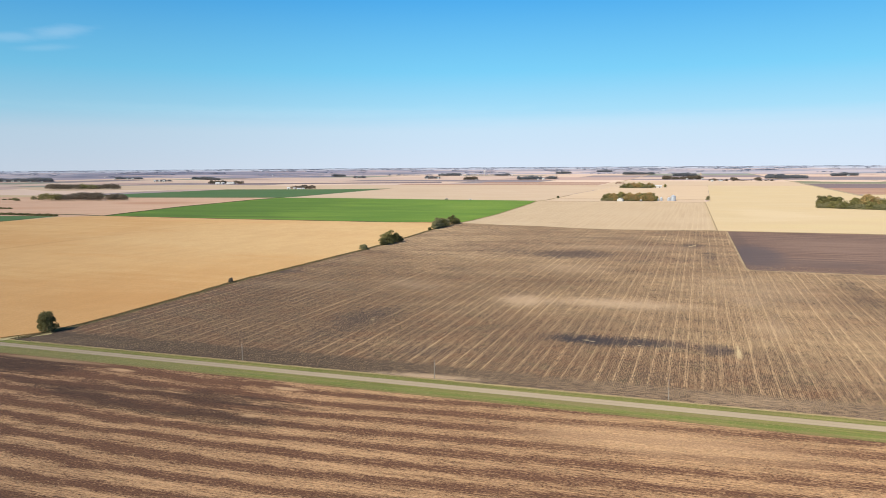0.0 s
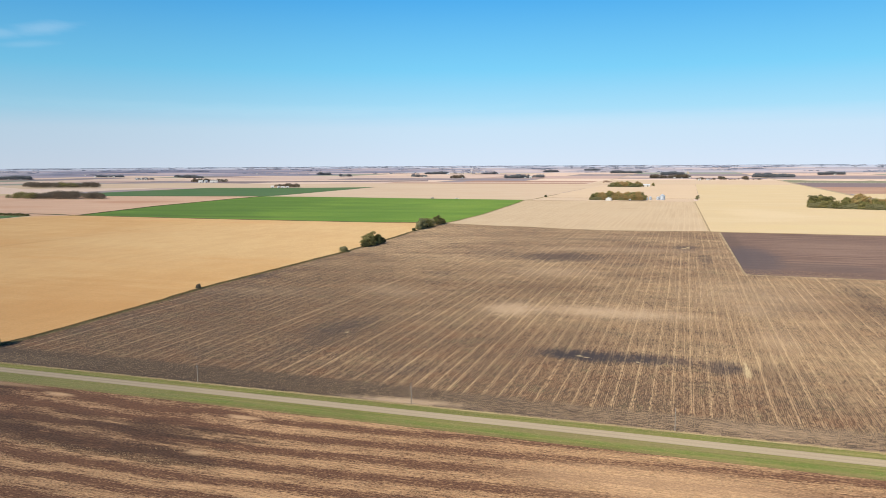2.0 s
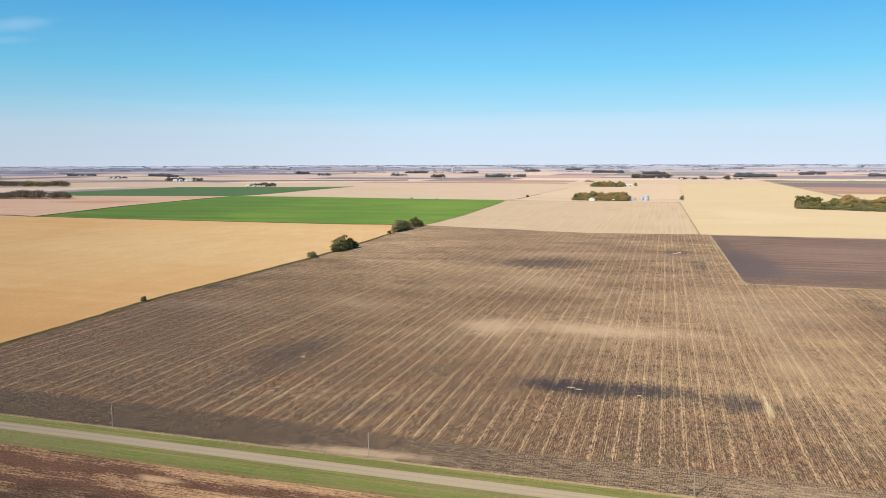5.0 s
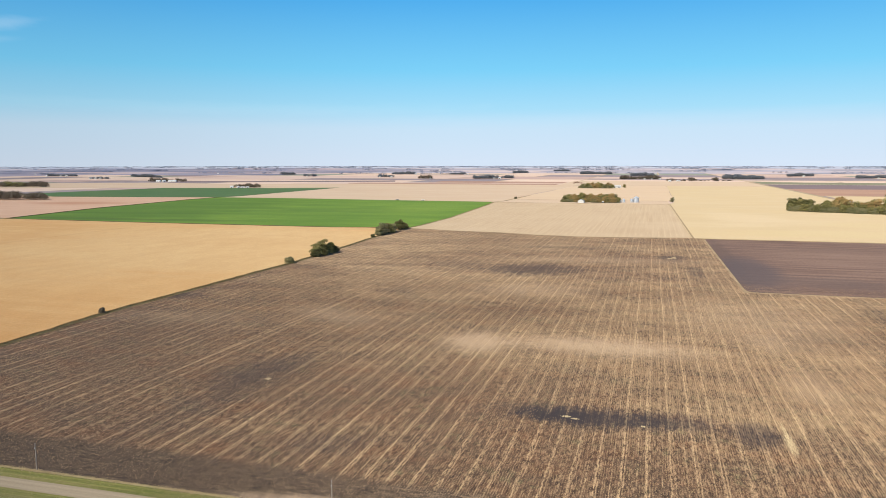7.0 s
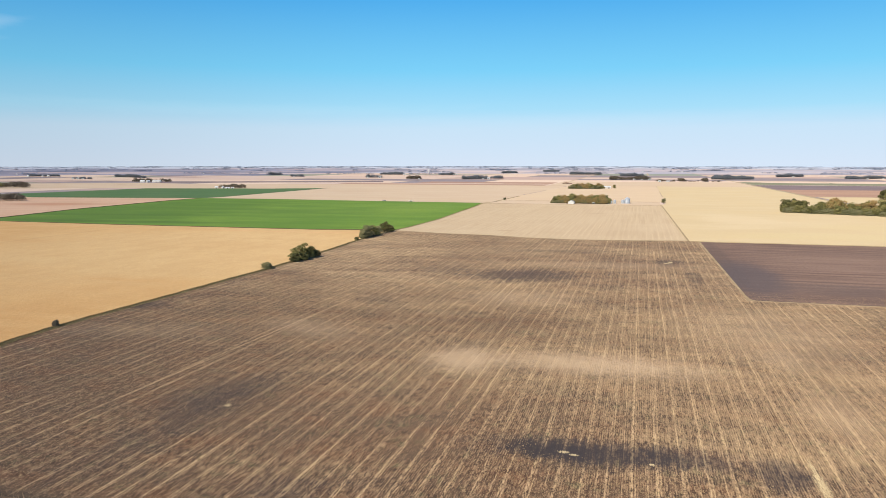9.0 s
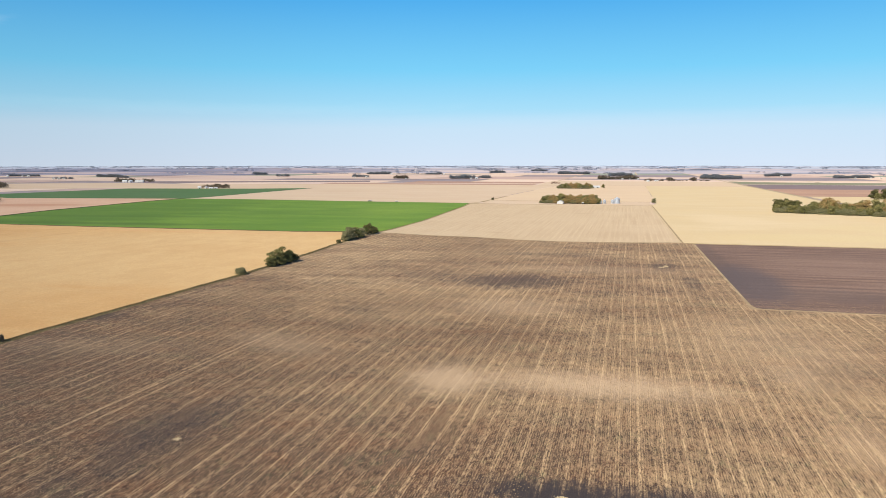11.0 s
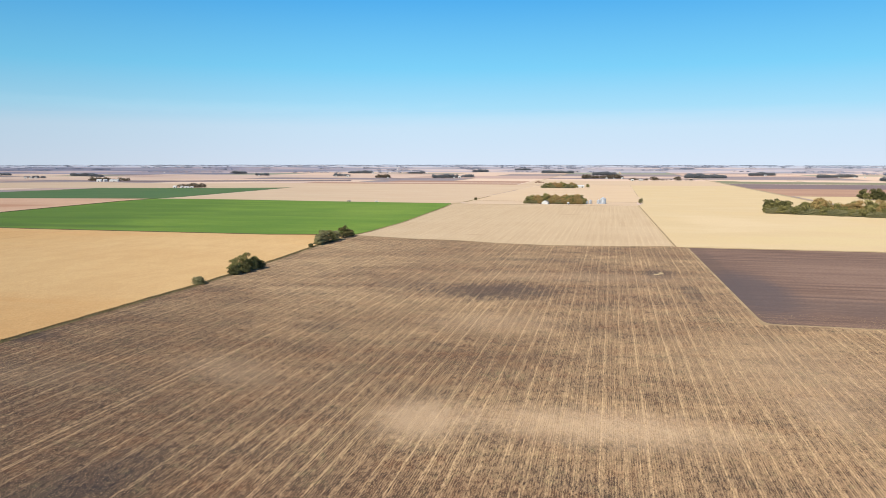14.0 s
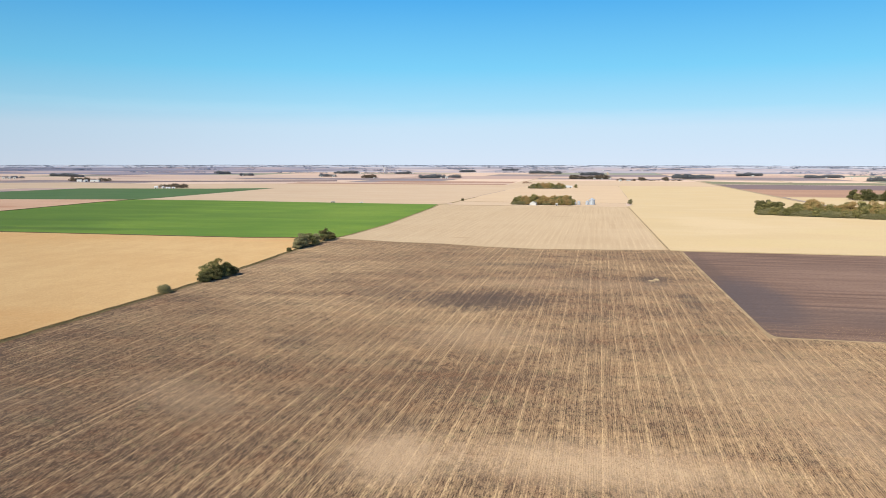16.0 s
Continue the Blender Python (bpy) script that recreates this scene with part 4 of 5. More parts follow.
for k, (x, y, h, w) in enumerate(((-1467, 1300, 7, 18), (-1478, 1366, 12, 20), (-1460, 1372, 9, 16), (-1510, 1330, 8, 20), (-1560, 1290, 8, 22))):
    make_bush("bush", "brownish green bush beside a distant field", x, y, h, w, LEAF_GREY, 60 + k, 300, 1.2, "distant bushes")
for k in range(17):
    make_bush("hedge_bush", "dark hedge bush along a green field", -808 - k * 10.5, 809 + k * 0.6, 4.0 + (k * 7 % 5) * 0.4, 13, LEAF_DARK, 80 + k, 160, 0.9, "hedge")
for k, (x, y) in enumerate(((-1118, 976), (-1130, 973), (-1142, 970), (-1154, 967), (-1512, 1338), (-1530, 1333), (-1548, 1328), (-1566, 1323))):
    make_bush("hedge_bush", "low dark hedge bush on pink stubble land", x, y, 4.0 + (k % 3) * 0.5, 14, LEAF_DARK, 300 + k, 140, 1.0, "distant hedges")

# tree kinds for the woods, built once and then set out
WOOD = "broadleaf tree in a wood, olive to dark green"
kinds = {}
for key, leaf, label, h, w in (("olive", LEAF, WOOD, 15, 15), ("dark", LEAF_DARK, "dark green tree in a wood", 16, 14), ("autumn", LEAF_AUTUMN, "autumn tree with orange and yellow-green leaves", 16, 15),
                               ("grey", LEAF_GREY, "low grey-green tree at the edge of a wood", 9, 15)):
    kinds[key] = [label, leaf, h, w, []]
random.seed(9)


def plant(key, x, y, s, group):
    """Sets out a tree of that kind: the first four are built, the rest are copies of them."""
    label, leaf, h, w, made = kinds[key]
    if len(made) < 4:
        t = make_tree("tree", label, x, y, h, w, leaf, 200 + len(made) + 10 * len(key), 800, 0.9, 9, 0.04, group)
        t.scale = (s, s, s)
        made.append(t)
        return t
    ob = random.choice(made)
    c = copy_thing(ob, pose(x, y, land(x, y), 0, 0, random.uniform(0, 360)) @ Matrix.Diagonal((s / ob.scale.x * random.uniform(0.9, 1.15), s / ob.scale.x, s / ob.scale.x * random.uniform(0.9, 1.1), 1)))
    return tagged(c, group=group)


# the autumn wood in the yellow field
for col in range(30):
    u = col / 29
    x0, y0 = 594 + 270 * u, 1386 - 112 * u + 5 * math.sin(col)
    for row in range(7):
        x, y = x0 + random.uniform(-4, 4) + row * 2, y0 + row * 12 + random.uniform(-4, 4)
        if row < 2:
            plant("grey" if random.random() < 0.75 else "olive", x, y, random.uniform(1.15, 1.5) * (1.0 if row else 0.85), "wood in the yellow field")
        elif col < 4:
            if row < 6:
                plant("dark" if random.random() < 0.6 else "olive", x, y, random.uniform(1.4, 1.7), "wood in the yellow field")
        elif col < 6:
            if row < 4:
                plant("grey", x, y, random.uniform(1.0, 1.3), "wood in the yellow field")
        elif row < 3 or random.random() < 0.72:
            plant(random.choice(("autumn", "autumn", "olive", "olive", "autumn", "grey")), x, y, (random.choice((0.9, 1.0, 1.15)) if row < 3 else random.choice((1.1, 1.2, 1.35, 1.5, 1.7, 1.9))) * random.uniform(0.92, 1.08), "wood in the yellow field")
for k in range(44):
    plant(random.choice(("olive", "dark", "dark", "grey")), random.uniform(925, 1110), random.uniform(1885, 2020), random.uniform(1.4, 1.9), "wood behind the yellow field")
# the grove round the farmstead
for k in range(76):
    u = k / 75
    row = k % 4
    x, y = 131 + 126 * u + random.uniform(-3, 3), 1612 + row * 13 + random.uniform(-4, 4)
    if u < 0.16:
        key = "olive" if row else "grey"
    else:
        key = random.choice(("autumn", "olive", "autumn", "grey", "olive"))
    plant(key, x, y - (8 if u > 0.5 or u < 0.12 else 0), random.uniform(0.65, 1.35) * (0.75 if row == 0 else 1.0) + 0.3 * math.sin(3.14 * u), "farmstead grove")
# the second farm's grove
for k in range(34):
    u = k / 33
    plant(random.choice(("grey", "olive", "autumn", "grey")), 80 + 112 * u + random.uniform(-4, 4), 2600 + (k % 3) * 16 + random.uniform(-5, 5), random.uniform(1.2, 1.6), "second grove")
plant("olive", 233, 2682, 1.0, "second grove")


def wood(name, label, a, b, deep, h, leaf, seed, spacing=6.0, count=60, size=0.15, even=False):
    """A far wood or row of trees as one mass of leaf clumps over many trunks, by its true place, depth and height."""
    rng = random.Random(seed)
    (ax, ay), (bx, by) = a, b
    waves = [(rng.uniform(5, 9), rng.uniform(0, 6.28)), (rng.uniform(14, 24), rng.uniform(0, 6.28))]
    n = max(6, int(math.hypot(bx - ax, by - ay) / spacing * max(1.6, deep ** 0.5 / 2.6)))
    v, f = out = ([], [])
    for _ in range(n):
        u = rng.random()
        x, y = ax + (bx - ax) * u, ay + (by - ay) * u
        swell = 0.72 + 0.2 * math.sin(waves[0][0] * u + waves[0][1]) + 0.13 * math.sin(waves[1][0] * u + waves[1][1])
        swell *= min(1.0, 0.55 + 8 * min(u, 1 - u))
        away = Vector((x - MID.x, y - MID.y)).normalized() * (1 - rng.random() ** 1.4) * swell * deep
        x, y = x + away.x, y + away.y
        d = math.hypot(x - MID.x, y - MID.y)
        x, y = squeeze(x, y)
        s = math.hypot(x - MID.x, y - MID.y) / d
        t = h * s * (rng.uniform(0.82, 1.15) if even else rng.uniform(0.6, 1.35)) * min(1.1, 0.5 + 0.65 * swell)
        z = land(x, y)
        i = len(v)
        v += [Vector((x - 0.4 * s, y, z - 0.5 * s)), Vector((x + 0.4 * s, y, z - 0.5 * s)), Vector((x, y, z + t * 0.5))]
        f.append((i, i + 1, i + 2))
        wide = t * (0.68 if even else 0.55)
        cards((x, y, z + t * 0.42), (wide, wide, t * 0.50), count, t * size, rng, out, 0.8 if even else 0.55)
    return tagged(mesh_part(name, v, f, leaf), label, "wood", kind="stuff")


wood("wood", "dusky brownish green wood beside a pink field", (-1345, 1328), (-1148, 1379), 70, 20, LEAF_DUSK, 1, 9, 170, 0.085, True)
wood("wood", "yellowing olive trees at the end of a dusky wood", (-1392, 1316), (-1345, 1328), 50, 20, LEAF, 6, 9, 170, 0.085, True)
wood("wood", "taller dusky trees in a wood", (-1290, 1350), (-1225, 1366), 40, 22, LEAF_DUSK, 7, 14, 170, 0.085, True)
wood("wood", "dusky brownish wood on the plain", (-2248, 2125), (-1928, 2191), 100, 21, LEAF_DUSK, 2, 10, 150, 0.09, True)
wood("wood", "olive trees in a dusky wood on the plain", (-2090, 2155), (-2020, 2170), 50, 23, LEAF, 8, 14, 150, 0.09, True)
wood("wood", "dark trees round a white farm", (-1188, 2318), (-1092, 2338), 22, 14, LEAF_DUSK, 3, 5)
wood("wood", "dark trees round a white farm", (-2070, 2985), (-1885, 3042), 25, 17, LEAF_DUSK, 4, 7)
wood("bush_clump", "dark reddish bushes in a field", (-5, 3183), (33, 3194), 15, 9, BROWN, 5, 6)
# groves seen singly on the plain, by their true place
for k, (ax, ay, bx, by, deep, h, leaf) in enumerate((
        (-4150, 3399, -3650, 3439, 400, 19, FAR_HAZED_LEAF), (-3847, 4187, -3600, 4206, 40, 15, FAR_HAZED_LEAF), (-2898, 3522, -2772, 3537, 20, 12, FAR_HAZED_LEAF), (-3170, 4238, -2672, 3887, 150, 16, FAR_HAZED_LEAF),
        (-2571, 5273, -2443, 5277, 30, 20, FAR_HAZED_LEAF), (-2002, 4545, -1903, 4552, 25, 17, FAR_HAZED_LEAF), (-1389, 4387, -1287, 4396, 25, 17, FAR_HAZED_LEAF), (-1725, 5599, -1528, 5605, 200, 18, FAR_HAZED_LEAF),
        (-1008, 4061, -928, 4070, 40, 19, LEAF_DUSK), (-1239, 5614, -1098, 5618, 30, 18, FAR_HAZED_LEAF), (-680, 4098, -552, 4140, 60, 20, FAR_HAZED_LEAF), (-600, 4282, -480, 4300, 30, 16, FAR_HAZED_LEAF), (-920, 6660, -800, 6800, 60, 20, FAR_HAZED_LEAF), (-725, 8104, -560, 8150, 40, 20, FAR_HAZED_LEAF), (-231, 5951, 10, 6040, 350, 19, FAR_HAZED_LEAF),
        (159, 4150, 376, 4200, 40, 19, LEAF_DUSK), (187, 5250, 339, 5280, 420, 19, FAR_HAZED_LEAF), (400, 3750, 440, 3760, 25, 15, LEAF_DUSK), (440, 3765, 500, 3775, 12, 9, LEAF_DUSK), (505, 3770, 545, 3778, 25, 18, LEAF_DUSK), (545, 3782, 610, 3795, 10, 7, LEAF_DUSK), (612, 3798, 645, 3803, 20, 17, LEAF_DUSK), (648, 3810, 720, 3825, 8, 7, LEAF_DUSK),
        (720, 4360, 945, 4420, 420, 19, FAR_HAZED_LEAF), (1200, 5250, 1390, 5420, 60, 20, FAR_HAZED_LEAF), (1488, 4719, 1742, 4850, 60, 18, FAR_HAZED_LEAF), (1598, 3973, 1690, 3997, 120, 20, FAR_HAZED_LEAF), (1780, 4020, 2050, 3900, 40, 18, FAR_HAZED_LEAF))):
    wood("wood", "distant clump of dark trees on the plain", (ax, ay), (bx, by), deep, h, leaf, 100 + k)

# groves and tree rows of far farmsteads out to the horizon, mile by mile
rng = random.Random(77)
near_rows, far_rows = ([], []), ([], [])
FARMS = []
for i in range(-24, 18):
    for j in range(3, 19):
        for _ in range(3):
            gx, gy = 779 + 1609.3 * (i + rng.random()), 1609.3 * (j + rng.choice((0.03, 0.5, 0.97, rng.random())))
            d, a = math.hypot(gx - MID.x, gy - MID.y), math.degrees(math.atan2(gy - MID.y, gx - MID.x))
            if not (6000 < d < 31000 and 50 < a < 142) or rng.random() < 0.30:
                continue
            k = math.hypot(squeeze(gx, gy)[0] - MID.x, squeeze(gx, gy)[1] - MID.y) / d
            long_ = rng.choice((90, 130, 180, 260, 420, 800))
            if d < 20000 and rng.random() < 0.35:
                FARMS.append((gx + rng.uniform(-0.4, 0.4) * long_, gy - 60))
            for n in range(int(6 + long_ * 0.055)):
                px, py = squeeze(gx + rng.uniform(-0.5, 0.5) * long_, gy + rng.uniform(0, 90))
                t = rng.uniform(9, 20) * k * (1.0 if d < 9000 else 1.25)
                cards((px, py, land(px, py) + t * 0.4), (t * 1.0, t * 1.0, t * 0.5), 12, t * 0.25, rng, near_rows if d < 11000 else far_rows)
tagged(mesh_part("distant_trees", *near_rows, HORIZON_HAZED_LEAF), "groves of far farmsteads on the plain, tinted blue with haze", "trees", kind="stuff")
tagged(mesh_part("distant_trees", *far_rows, HAZY_LEAF), "thin rows of far trees along the horizon, tinted pale blue with haze", "trees", kind="stuff")

# ---- farm buildings ----


def bevel_box(bm, x0, x1, y0, y1, z0, z1):
    v = [bm.verts.new((x, y, z)) for z in (z0, z1) for x, y in ((x0, y0), (x1, y0), (x1, y1), (x0, y1))]
    for f in ((3, 2, 1, 0), (4, 5, 6, 7), (0, 1, 5, 4), (1, 2, 6, 5), (2, 3, 7, 6), (3, 0, 4, 7)):
        bm.faces.new([v[k] for k in f])


def gabled(name, label, category, x, y, length, width, wall_h, rise, turn=0.0, roof=None, z=None, openings=((0.0, 3.0, 3.2),), group="", wall=None):
    """A gabled building with walls, an overhanging roof of some thickness, doors and windows on its long sides."""
    t = thing(name, label, category, x, y, turn, group, z)
    bm = bmesh.new()
    l, w = length / 2, width / 2
    v = [bm.verts.new(p) for p in ((-l, -w, -0.4), (l, -w, -0.4), (l, w, -0.4), (-l, w, -0.4), (-l, -w, wall_h), (l, -w, wall_h), (l, w, wall_h), (-l, w, wall_h), (-l, 0, wall_h + rise), (l, 0, wall_h + rise))]
    for f in ((0, 1, 5, 4), (2, 3, 7, 6), (1, 2, 6, 9, 5), (3, 0, 4, 8, 7), (3, 2, 1, 0)):
        bm.faces.new([v[k] for k in f])
    part("wall", bm, wall or WHITE, t)
    for side in (-1, 1):
        bm = bmesh.new()
        o, th = 0.5, 0.25
        k = rise / w
        low = wall_h - o * k
        ps = [(-l - o, side * (w + o), low + 0.03), (l + o, side * (w + o), low + 0.03), (l + o, 0, wall_h + rise + 0.03), (-l - o, 0, wall_h + rise + 0.03)]
        lo = [bm.verts.new(p) for p in ps]
        hi = [bm.verts.new((p[0], p[1], p[2] + th)) for p in ps]
        bm.faces.new(hi), bm.faces.new(lo[::-1])
        for j in range(4):
            bm.faces.new((lo[j], lo[(j + 1) % 4], hi[(j + 1) % 4], hi[j]))
        bmesh.ops.recalc_face_normals(bm, faces=bm.faces)
        part("roof", bm, roof or ROOF_WHITE, t)
    for ox, ow, oh in openings:
        bm = bmesh.new()
        z0 = 0.0 if oh > 1.7 else 1.0
        bevel_box(bm, ox - ow / 2, ox + ow / 2, -w - 0.06, -w + 0.05, z0, z0 + oh)
        leaf = part("door" if oh > 1.7 else "window", bm, DARK_OPENING, t)
        bm = bmesh.new()
        for a, b, c, d in ((-0.14, 0.0, 0.0, oh + 0.14), (ow, ow + 0.14, 0.0, oh + 0.14), (0.0, ow, oh, oh + 0.14)):
            bevel_box(bm, ox - ow / 2 + a, ox - ow / 2 + b, -w - 0.1, -w + 0.04, z0 + c, z0 + d)
        part("frame", bm, WHITE, leaf, "white painted frame")
    return t


def ring(bm, r, z, n):
    return [bm.verts.new((r * math.cos(6.28319 * k / n), r * math.sin(6.28319 * k / n), z)) for k in range(n)]


def grain_bin(x, y, d, h, label):
    """A round steel grain bin: ribbed wall, cone roof, cap, door and ladder."""
    t = thing("grain_bin", label, "grain bin", x, y, 0, "grain bins")
    n, r = 28, d / 2
    wall_h = h * 0.74
    bm = bmesh.new()
    tiers = int(wall_h / 0.8)
    prev = None
    for k in range(tiers * 2 + 1):
        z = -0.3 + (wall_h + 0.3) * k / (tiers * 2)
        now = ring(bm, r + (0.05 if k % 2 else 0), z, n)
        if prev:
            for j in range(n):
                bm.faces.new((prev[j], prev[(j + 1) % n], now[(j + 1) % n], now[j]))
        prev = now
    part("wall", bm, STEEL, t)
    bm = bmesh.new()
    lo, hi = ring(bm, r + 0.25, wall_h - 0.05, n), ring(bm, r * 0.12, h - 0.4, n)
    for j in range(n):
        bm.faces.new((lo[j], lo[(j + 1) % n], hi[(j + 1) % n], hi[j]))
    top = part("roof", bm, STEEL, t)
    bm = bmesh.new()
    lo, hi = ring(bm, r * 0.14, h - 0.5, 16), ring(bm, r * 0.13, h, 16)
    for j in range(16):
        bm.faces.new((lo[j], lo[(j + 1) % 16], hi[(j + 1) % 16], hi[j]))
    bm.faces.new(hi)
    part("cap", bm, STEEL, top)
    bm = bmesh.new()
    bevel_box(bm, -0.6, 0.6, -r - 0.12, -r + 0.1, 0.4, 2.3)
    part("door", bm, ROOF_GREY, t)
    bm = bmesh.new()
    for k in (-0.25, 0.25):
        bevel_box(bm, r * 0.6 + k - 0.04, r * 0.6 + k + 0.04, -r * 0.8 - 0.3, -r * 0.8 - 0.2, 0.2, wall_h)
    part("ladder", bm, STEEL, t)
    return t


grain_bin(298, 1642, 12.5, 15.0, "large galvanised steel grain bin with cone roof")
grain_bin(288, 1639, 7.5, 9.5, "small galvanised steel grain bin with cone roof")
grain_bin(270, 1634, 6.5, 9.5, "small galvanised steel grain bin with cone roof")
grain_bin(262, 1632, 5.5, 7.5, "small galvanised steel grain bin with cone roof")
gabled("farmhouse", "white two-storey farmhouse with pale roof before trees", "house", 174, 1597, 11, 14, 4.8, 3.6, 84, ROOF_GREY, openings=((-2.4, 1.1, 1.5), (0.6, 1.1, 2.1)))
gabled("shed", "small white shed beside grain bins", "shed", 253, 1624, 9, 7, 3.2, 1.8, 5)
gabled("shed", "small pale shed before the farm grove", "shed", 224, 1594, 4, 4, 2.8, 1.4, 5)
gabled("barn", "long white barn beside a grove", "barn", 205, 2675, 31, 14, 5.5, 3.2, 8, openings=((-8, 4, 4), (8, 4, 4)))
gabled("shed", "small white shed before a grove", "shed", 160, 2594, 8, 6, 3.5, 2, 5)
for x, y, l, w, h, rise, turn in ((-1185, 2300, 11, 8, 5, 3, 10), (-1166, 2312, 8, 7, 4, 3, 70), (-1140, 2302, 15, 8, 3, 2.5, 12), (-1124, 2309, 9, 7, 3.2, 2.5, 15)):
    gabled("barn", "white farm building among dark trees", "barn", x, y, l, w, h, rise, turn, ROOF_WHITE, group="white farm")
for x, y, l, w, h, rise, turn in ((-2010, 2978, 22, 12, 6, 4, 12), (-1985, 2986, 16, 12, 6, 4, 70), (-1945, 2998, 40, 14, 6, 3, 14)):
    gabled("barn", "white farm building on the plain", "barn", x, y, l, w, h, rise, turn, ROOF_WHITE, group="western farm")
FAR_BARN = gabled("barn", "white gabled barn of a distant farm", "barn", 415, 3684, 12, 9, 5, 3, 10, ROOF_WHITE, group="far barns")
FARMS += [(-3990, 3370), (-3930, 3380), (-3880, 3385), (-3800, 3400), (-3700, 3405), (-3810, 4150), (-3700, 4160), (-3650, 4160), (-2860, 3490), (-2830, 3495), (-2800, 3500), (-1960, 4510), (-1370, 4370), (-1290, 4365), (-1510, 5580),
          (-930, 4040), (-1110, 5590), (-1090, 5600), (-560, 4110), (-530, 4118), (290, 4140), (330, 4150), (372, 4170), (452, 3745), (462, 3748), (1300, 5240), (1600, 4690), (1690, 4720), (1750, 4740)]
for x, y in FARMS:
    x, y = squeeze(x, y)
    r = math.hypot(x - MID.x, y - MID.y)
    k = r / distance_shown(r) * random.uniform(0.7, 1.2)
    copy_thing(FAR_BARN, pose(x, y, land(x, y), 0, 0, random.uniform(0, 30)) @ Matrix.Scale(k, 4))
tower = thing("water_tower", "slim white tower on the horizon", "tower", -832, 3903)
bm = bmesh.new()
rings_ = [ring(bm, r, z, 14) for r, z in ((2.4, -1), (1.8, 3), (1.8, 15), (3.2, 17), (3.2, 20), (0.6, 21.5))]
for lo, hi in zip(rings_, rings_[1:]):
    for j in range(14):
        bm.faces.new((lo[j], lo[(j + 1) % 14], hi[(j + 1) % 14], hi[j]))
bm.faces.new(rings_[-1])
part("tank", bm, WHITE, tower)

def truck(x, y, turn, length, paint, label):
    """A small farm truck: chassis, cargo box with a raised rim, cab with a windscreen, and wheels."""
    t = thing("truck", label, "truck", x, y, turn, "trucks on the far road", land(x, y) + 0.2)
    w = 1.25

    def block(name, x0, x1, y0, y1, z0, z1, material, parent, text=""):
        bm = bmesh.new()
        bevel_box(bm, x0, x1, y0, y1, z0, z1)
        bmesh.ops.bevel(bm, geom=bm.edges[:], offset=0.08, segments=1, affect="EDGES")
        return part(name, bm, material, parent, text)

    block("chassis", -length / 2, length / 2, -w * 0.8, w * 0.8, 0.55, 0.85, DARK_OPENING, t)
    box = block("cargo_box", -length / 2, length * 0.22, -w, w, 0.9, 2.7, paint, t)
    for side in (-1, 1):
        block("rim", -length / 2, length * 0.22, side * w - 0.08, side * w + 0.08, 2.72, 2.85, ROOF_GREY, box)
    cab = block("cab", length * 0.25, length / 2, -w * 0.92, w * 0.92, 0.7, 2.5, paint, t)
    block("windscreen", length / 2 - 0.05, length / 2 + 0.05, -w * 0.8, w * 0.8, 1.5, 2.3, DARK_OPENING, cab)
    for wx in (-length * 0.33, -length * 0.18, length * 0.36):
        for side in (-1, 1):
            bm = bmesh.new()
            bmesh.ops.create_cone(bm, cap_ends=True, segments=16, radius1=0.5, radius2=0.5, depth=0.32, matrix=pose(wx, side * w * 0.9, 0.5, 90))
            part("wheel", bm, DARK_OPENING, t)
    return t


truck(-281, 1592.0, 174, 9.0, ROOF_GREY, "grey farm truck on the far gravel road")
truck(-213, 1589.2, 175, 8.0, WHITE, "white farm truck on the far gravel road")

# ---- utility poles along the road ----


def utility_pole(x, y):
    t = thing("utility_pole", "weathered wooden utility pole on the grass verge", "utility pole", x, y, 0, "poles along the road")
    bm = bmesh.new()
    limb(bm, (0, 0, -0.5), (0.03, 0, 8.2), 0.18, 0.125, 12)
    part("pole", bm, POLE_WOOD, t)
    bm = bmesh.new()
    for r0, r1, z0, z1 in ((0.05, 0.05, 8.15, 8.35), (0.11, 0.09, 8.35, 8.55)):
        lo, hi = ring(bm, r0, z0, 10), ring(bm, r1, z1, 10)
        for j in range(10):
            bm.faces.new((lo[j], lo[(j + 1) % 10], hi[(j + 1) % 10], hi[j]))
        bm.faces.new(hi)
    part("insulator", bm, CERAMIC, t)
    bm = bmesh.new()
    bevel_box(bm, -0.08, 0.08, -0.3, -0.16, 6.9, 7.15)
    part("bracket", bm, STEEL, t)
    return t


POLE = utility_pole(352, 9.6)
for x in (253.2, 154.4):
    copy_thing(POLE, pose(x, 9.7, 0))

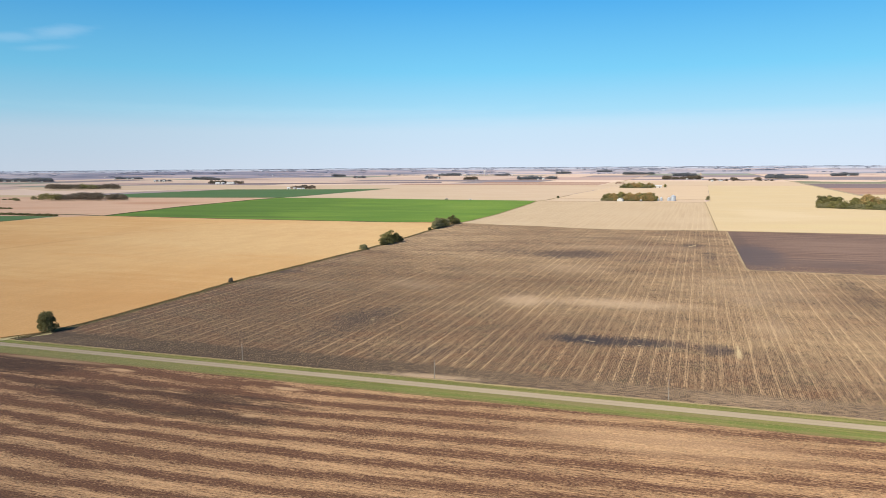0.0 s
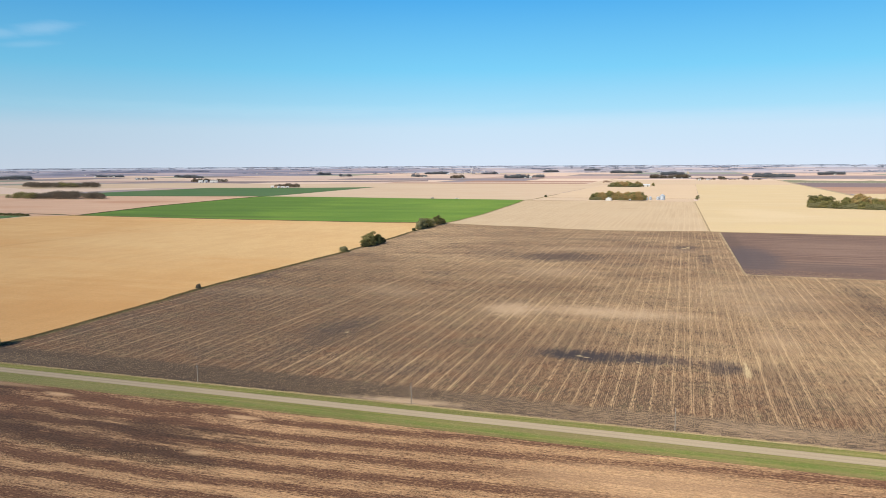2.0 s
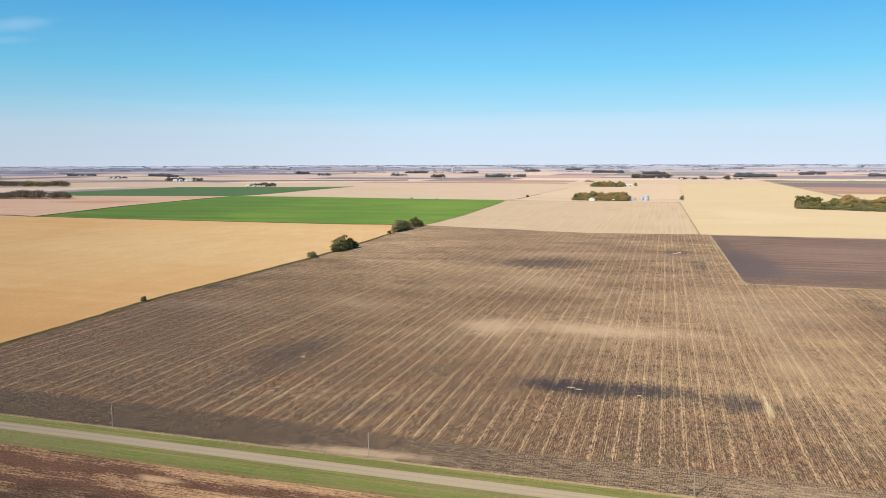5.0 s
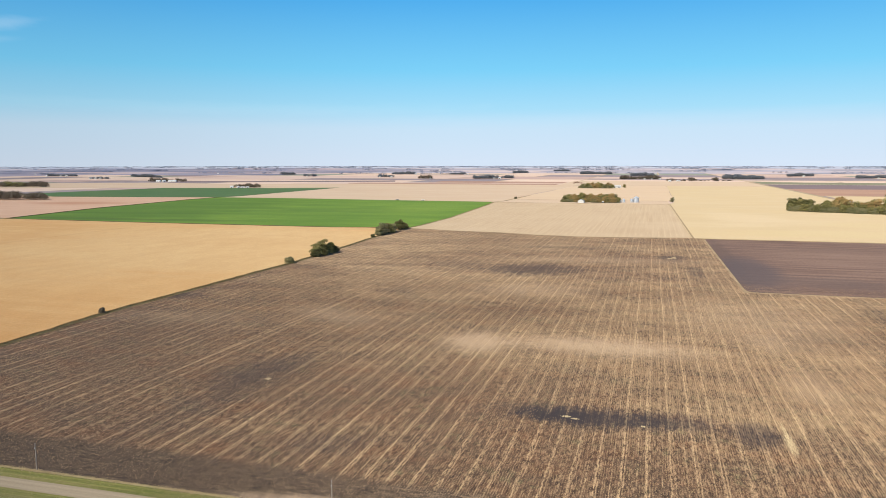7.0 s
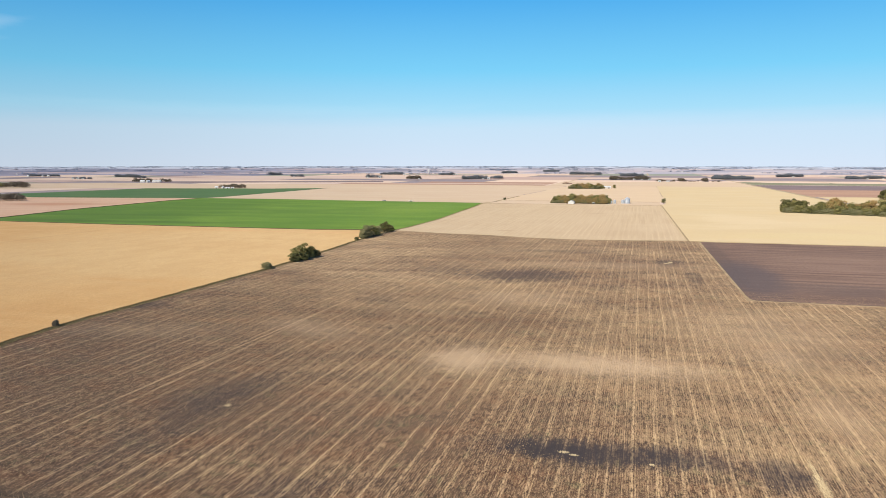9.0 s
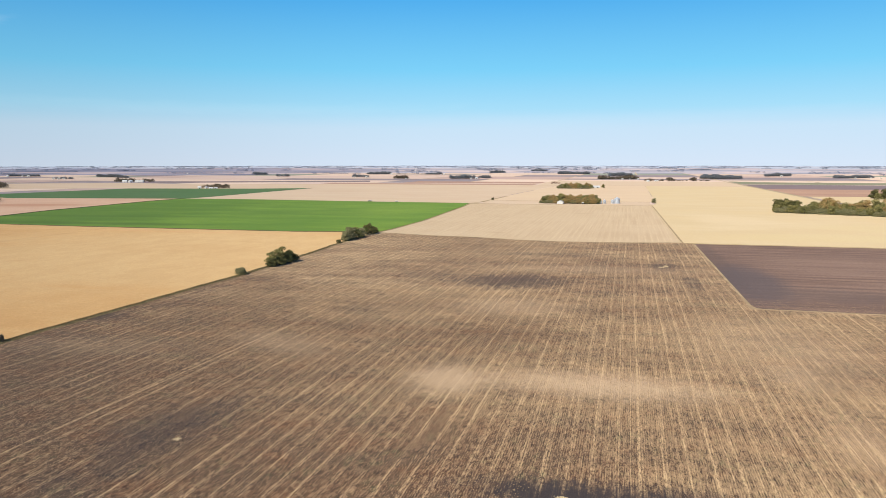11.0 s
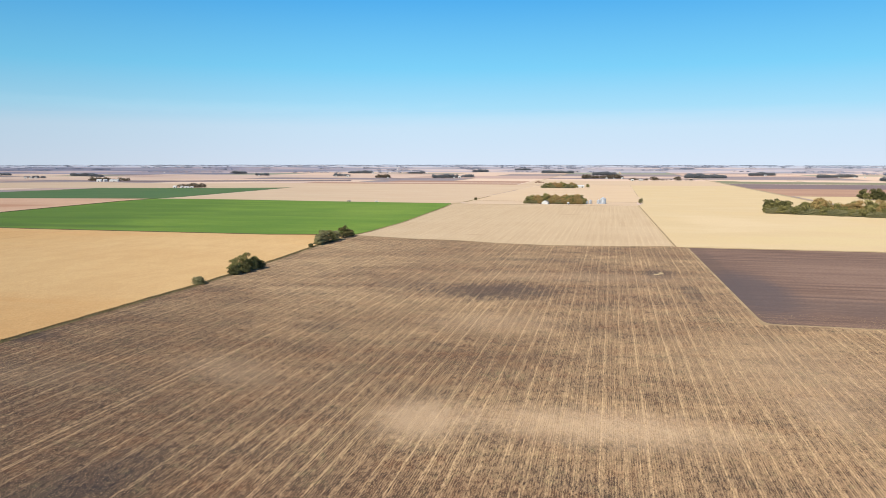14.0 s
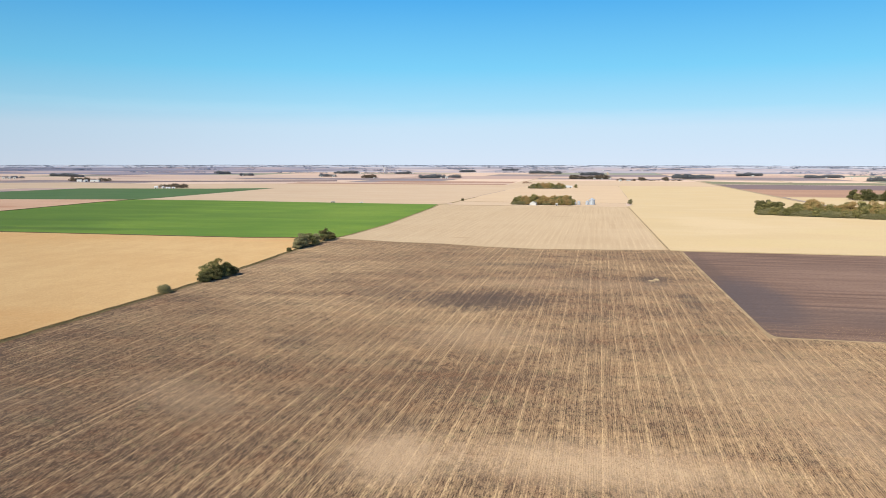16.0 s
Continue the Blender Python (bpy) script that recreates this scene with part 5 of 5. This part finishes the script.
# ---- stubble and straw ----


def blades(name, label, category, x, y, z, a, s, h, lean, material):
    """Upright blades or stalks as one mass: place, heading, half width, height and lean of each."""
    count = len(x)
    dx, dy = np.cos(a) * s, np.sin(a) * s
    v = np.empty((count, 4, 3))
    v[:, 0] = np.stack([x - dx, y - dy, z], 1)
    v[:, 1] = np.stack([x + dx, y + dy, z], 1)
    v[:, 2] = np.stack([x + dx * 0.7 + lean[:, 0], y + dy * 0.7 + lean[:, 1], z + h], 1)
    v[:, 3] = np.stack([x - dx * 0.7 + lean[:, 0], y - dy * 0.7 + lean[:, 1], z + h * 0.8], 1)
    me = bpy.data.meshes.new(name)
    me.vertices.add(count * 4)
    me.vertices.foreach_set("co", v.ravel())
    me.loops.add(count * 4)
    me.loops.foreach_set("vertex_index", np.arange(count * 4, dtype=np.int32))
    me.polygons.add(count)
    me.polygons.foreach_set("loop_start", np.arange(0, count * 4, 4, dtype=np.int32))
    me.update(calc_edges=True)
    me.materials.append(material)
    return tagged(new(name, me), label, category, kind="stuff")


def straw(name, label, x0, x1, y0, y1, count, along, seed, pitch=0.76):
    """Short standing stalks in rows, as one mass; along: 1 for rows running north, 0 for rows running east."""
    r = np.random.default_rng(seed)
    u = r.uniform(0, 1, (count, 2))
    u[:, 0], u[:, 1] = r.beta(1.2, 1.2, count), (r.beta(1, 1.4, count) if along else r.beta(1.7, 1.0, count))
    x, y = x0 + (x1 - x0) * u[:, 0], y0 + (y1 - y0) * u[:, 1]
    if along:
        x = np.round(x / pitch) * pitch + r.normal(0, 0.09, count)
    else:
        y = np.round(y / pitch) * pitch + r.normal(0, 0.09, count)
    dry = np.ones(count, bool)
    for cx, cy, ax, ay in ((320, 105, 30, 12), (372, 101, 9, 12), (350, 107, 14, 9), (232, 480, 42, 30)):
        dry &= np.hypot((x - cx) / ax, (y - cy) / ay) + r.normal(0, 0.2, count) > 1
    x, y = x[dry], y[dry]
    count = len(x)
    a, s, h = r.uniform(0, np.pi, count), r.uniform(0.04, 0.19, count), r.uniform(0.10, 0.28, count)
    lean = r.normal(0, 0.12, (count, 2))
    return blades(name, label, "stubble", x, y, np.full(count, -0.03), a, s, h, lean, STRAW)


straw("maize_stubble", "short pale maize stalks standing in rows", 30, 500, 12, 440, 330000, 1, 1)
# straw left on the untilled bands of the southern field
r = np.random.default_rng(8)
n = 150000
sx, sy = r.uniform(60, 470, n), -15 - 190 * r.random(n) ** 1.2
dx = sx - BEND[0]
u = sy / BAND + 0.5 - BAND_Y / BAND - (np.sqrt(dx * dx + BEND[1] ** 2) - BEND[1]) * BEND[2] - 0.12 - dx * BEND[3]
wet = np.hypot((sx - 90) / 135, (sy + 32) / 36) < 1
keep = ~wet & (np.abs(u - np.floor(u) - 0.5) + r.normal(0, 0.06, n) > 0.27)
sx, sy = sx[keep], sy[keep]
n = len(sx)
blades("straw_litter", "pale straw lying in bands on the tilled soil", "straw", sx, sy, np.full(n, -0.02), r.normal(0, 0.5, n), r.uniform(0.07, 0.30, n), r.uniform(0.04, 0.14, n), r.normal(0, 0.09, (n, 2)), STRAW)

# weeds on the bank, and grass on the verges
r = np.random.default_rng(3)
n = 18000
ey = r.beta(1, 1.8, n) * 800 + 10
ex = np.interp(ey, [p[1] for p in EDGE], [p[0] for p in EDGE]) - r.uniform(-0.8, 4.2, n)
tall = r.gamma(2.0, 0.08, n) * (0.6 + 0.5 * (np.sin(ey * 0.11) * np.sin(ey * 0.037 + 1) > 0.2))
blades("bank_weeds", "dry and green weeds growing along the field bank", "weeds", ex, ey, np.full(n, 0.1), r.uniform(0, 3.14, n), r.uniform(0.15, 0.5, n), tall + 0.15, r.normal(0, 0.15, (n, 2)), WEED_LEAF)
n = 34000
gx, gy = r.uniform(20, 520, n), np.where(r.random(n) < 0.62, r.uniform(-14.3, -3.3, n), r.uniform(3.4, 8.9, n))
blades("verge_tufts", "short tufted grass on the road verges", "grass", gx, gy, np.full(n, 0.02), r.uniform(0, 3.14, n), r.uniform(0.05, 0.2, n), r.uniform(0.03, 0.09, n), r.normal(0, 0.06, (n, 2)), TUFT)
# a ragged fringe of tall bleached grass where verge meets field
n = 30000
dx = r.uniform(20, 520, n)
thick = 0.5 + 0.5 * np.sin(dx * 0.21 + 1.3 * np.sin(dx * 0.057)) * np.sin(dx * 0.083 + 0.7)
keep = r.random(n) < 0.25 + 0.75 * thick
dx, thick = dx[keep], thick[keep]
n = len(dx)
dy = 9.1 + r.normal(0, 0.5, n) + r.uniform(-0.9, 0.3, n) * thick
blades("dry_grass_fringe", "ragged fringe of bleached tall grass along the field", "grass", dx, dy, np.full(n, 0.05), r.uniform(0, 3.14, n), r.uniform(0.03, 0.12, n), r.uniform(0.10, 0.32, n), r.normal(0, 0.14, (n, 2)), DRY_GRASS)
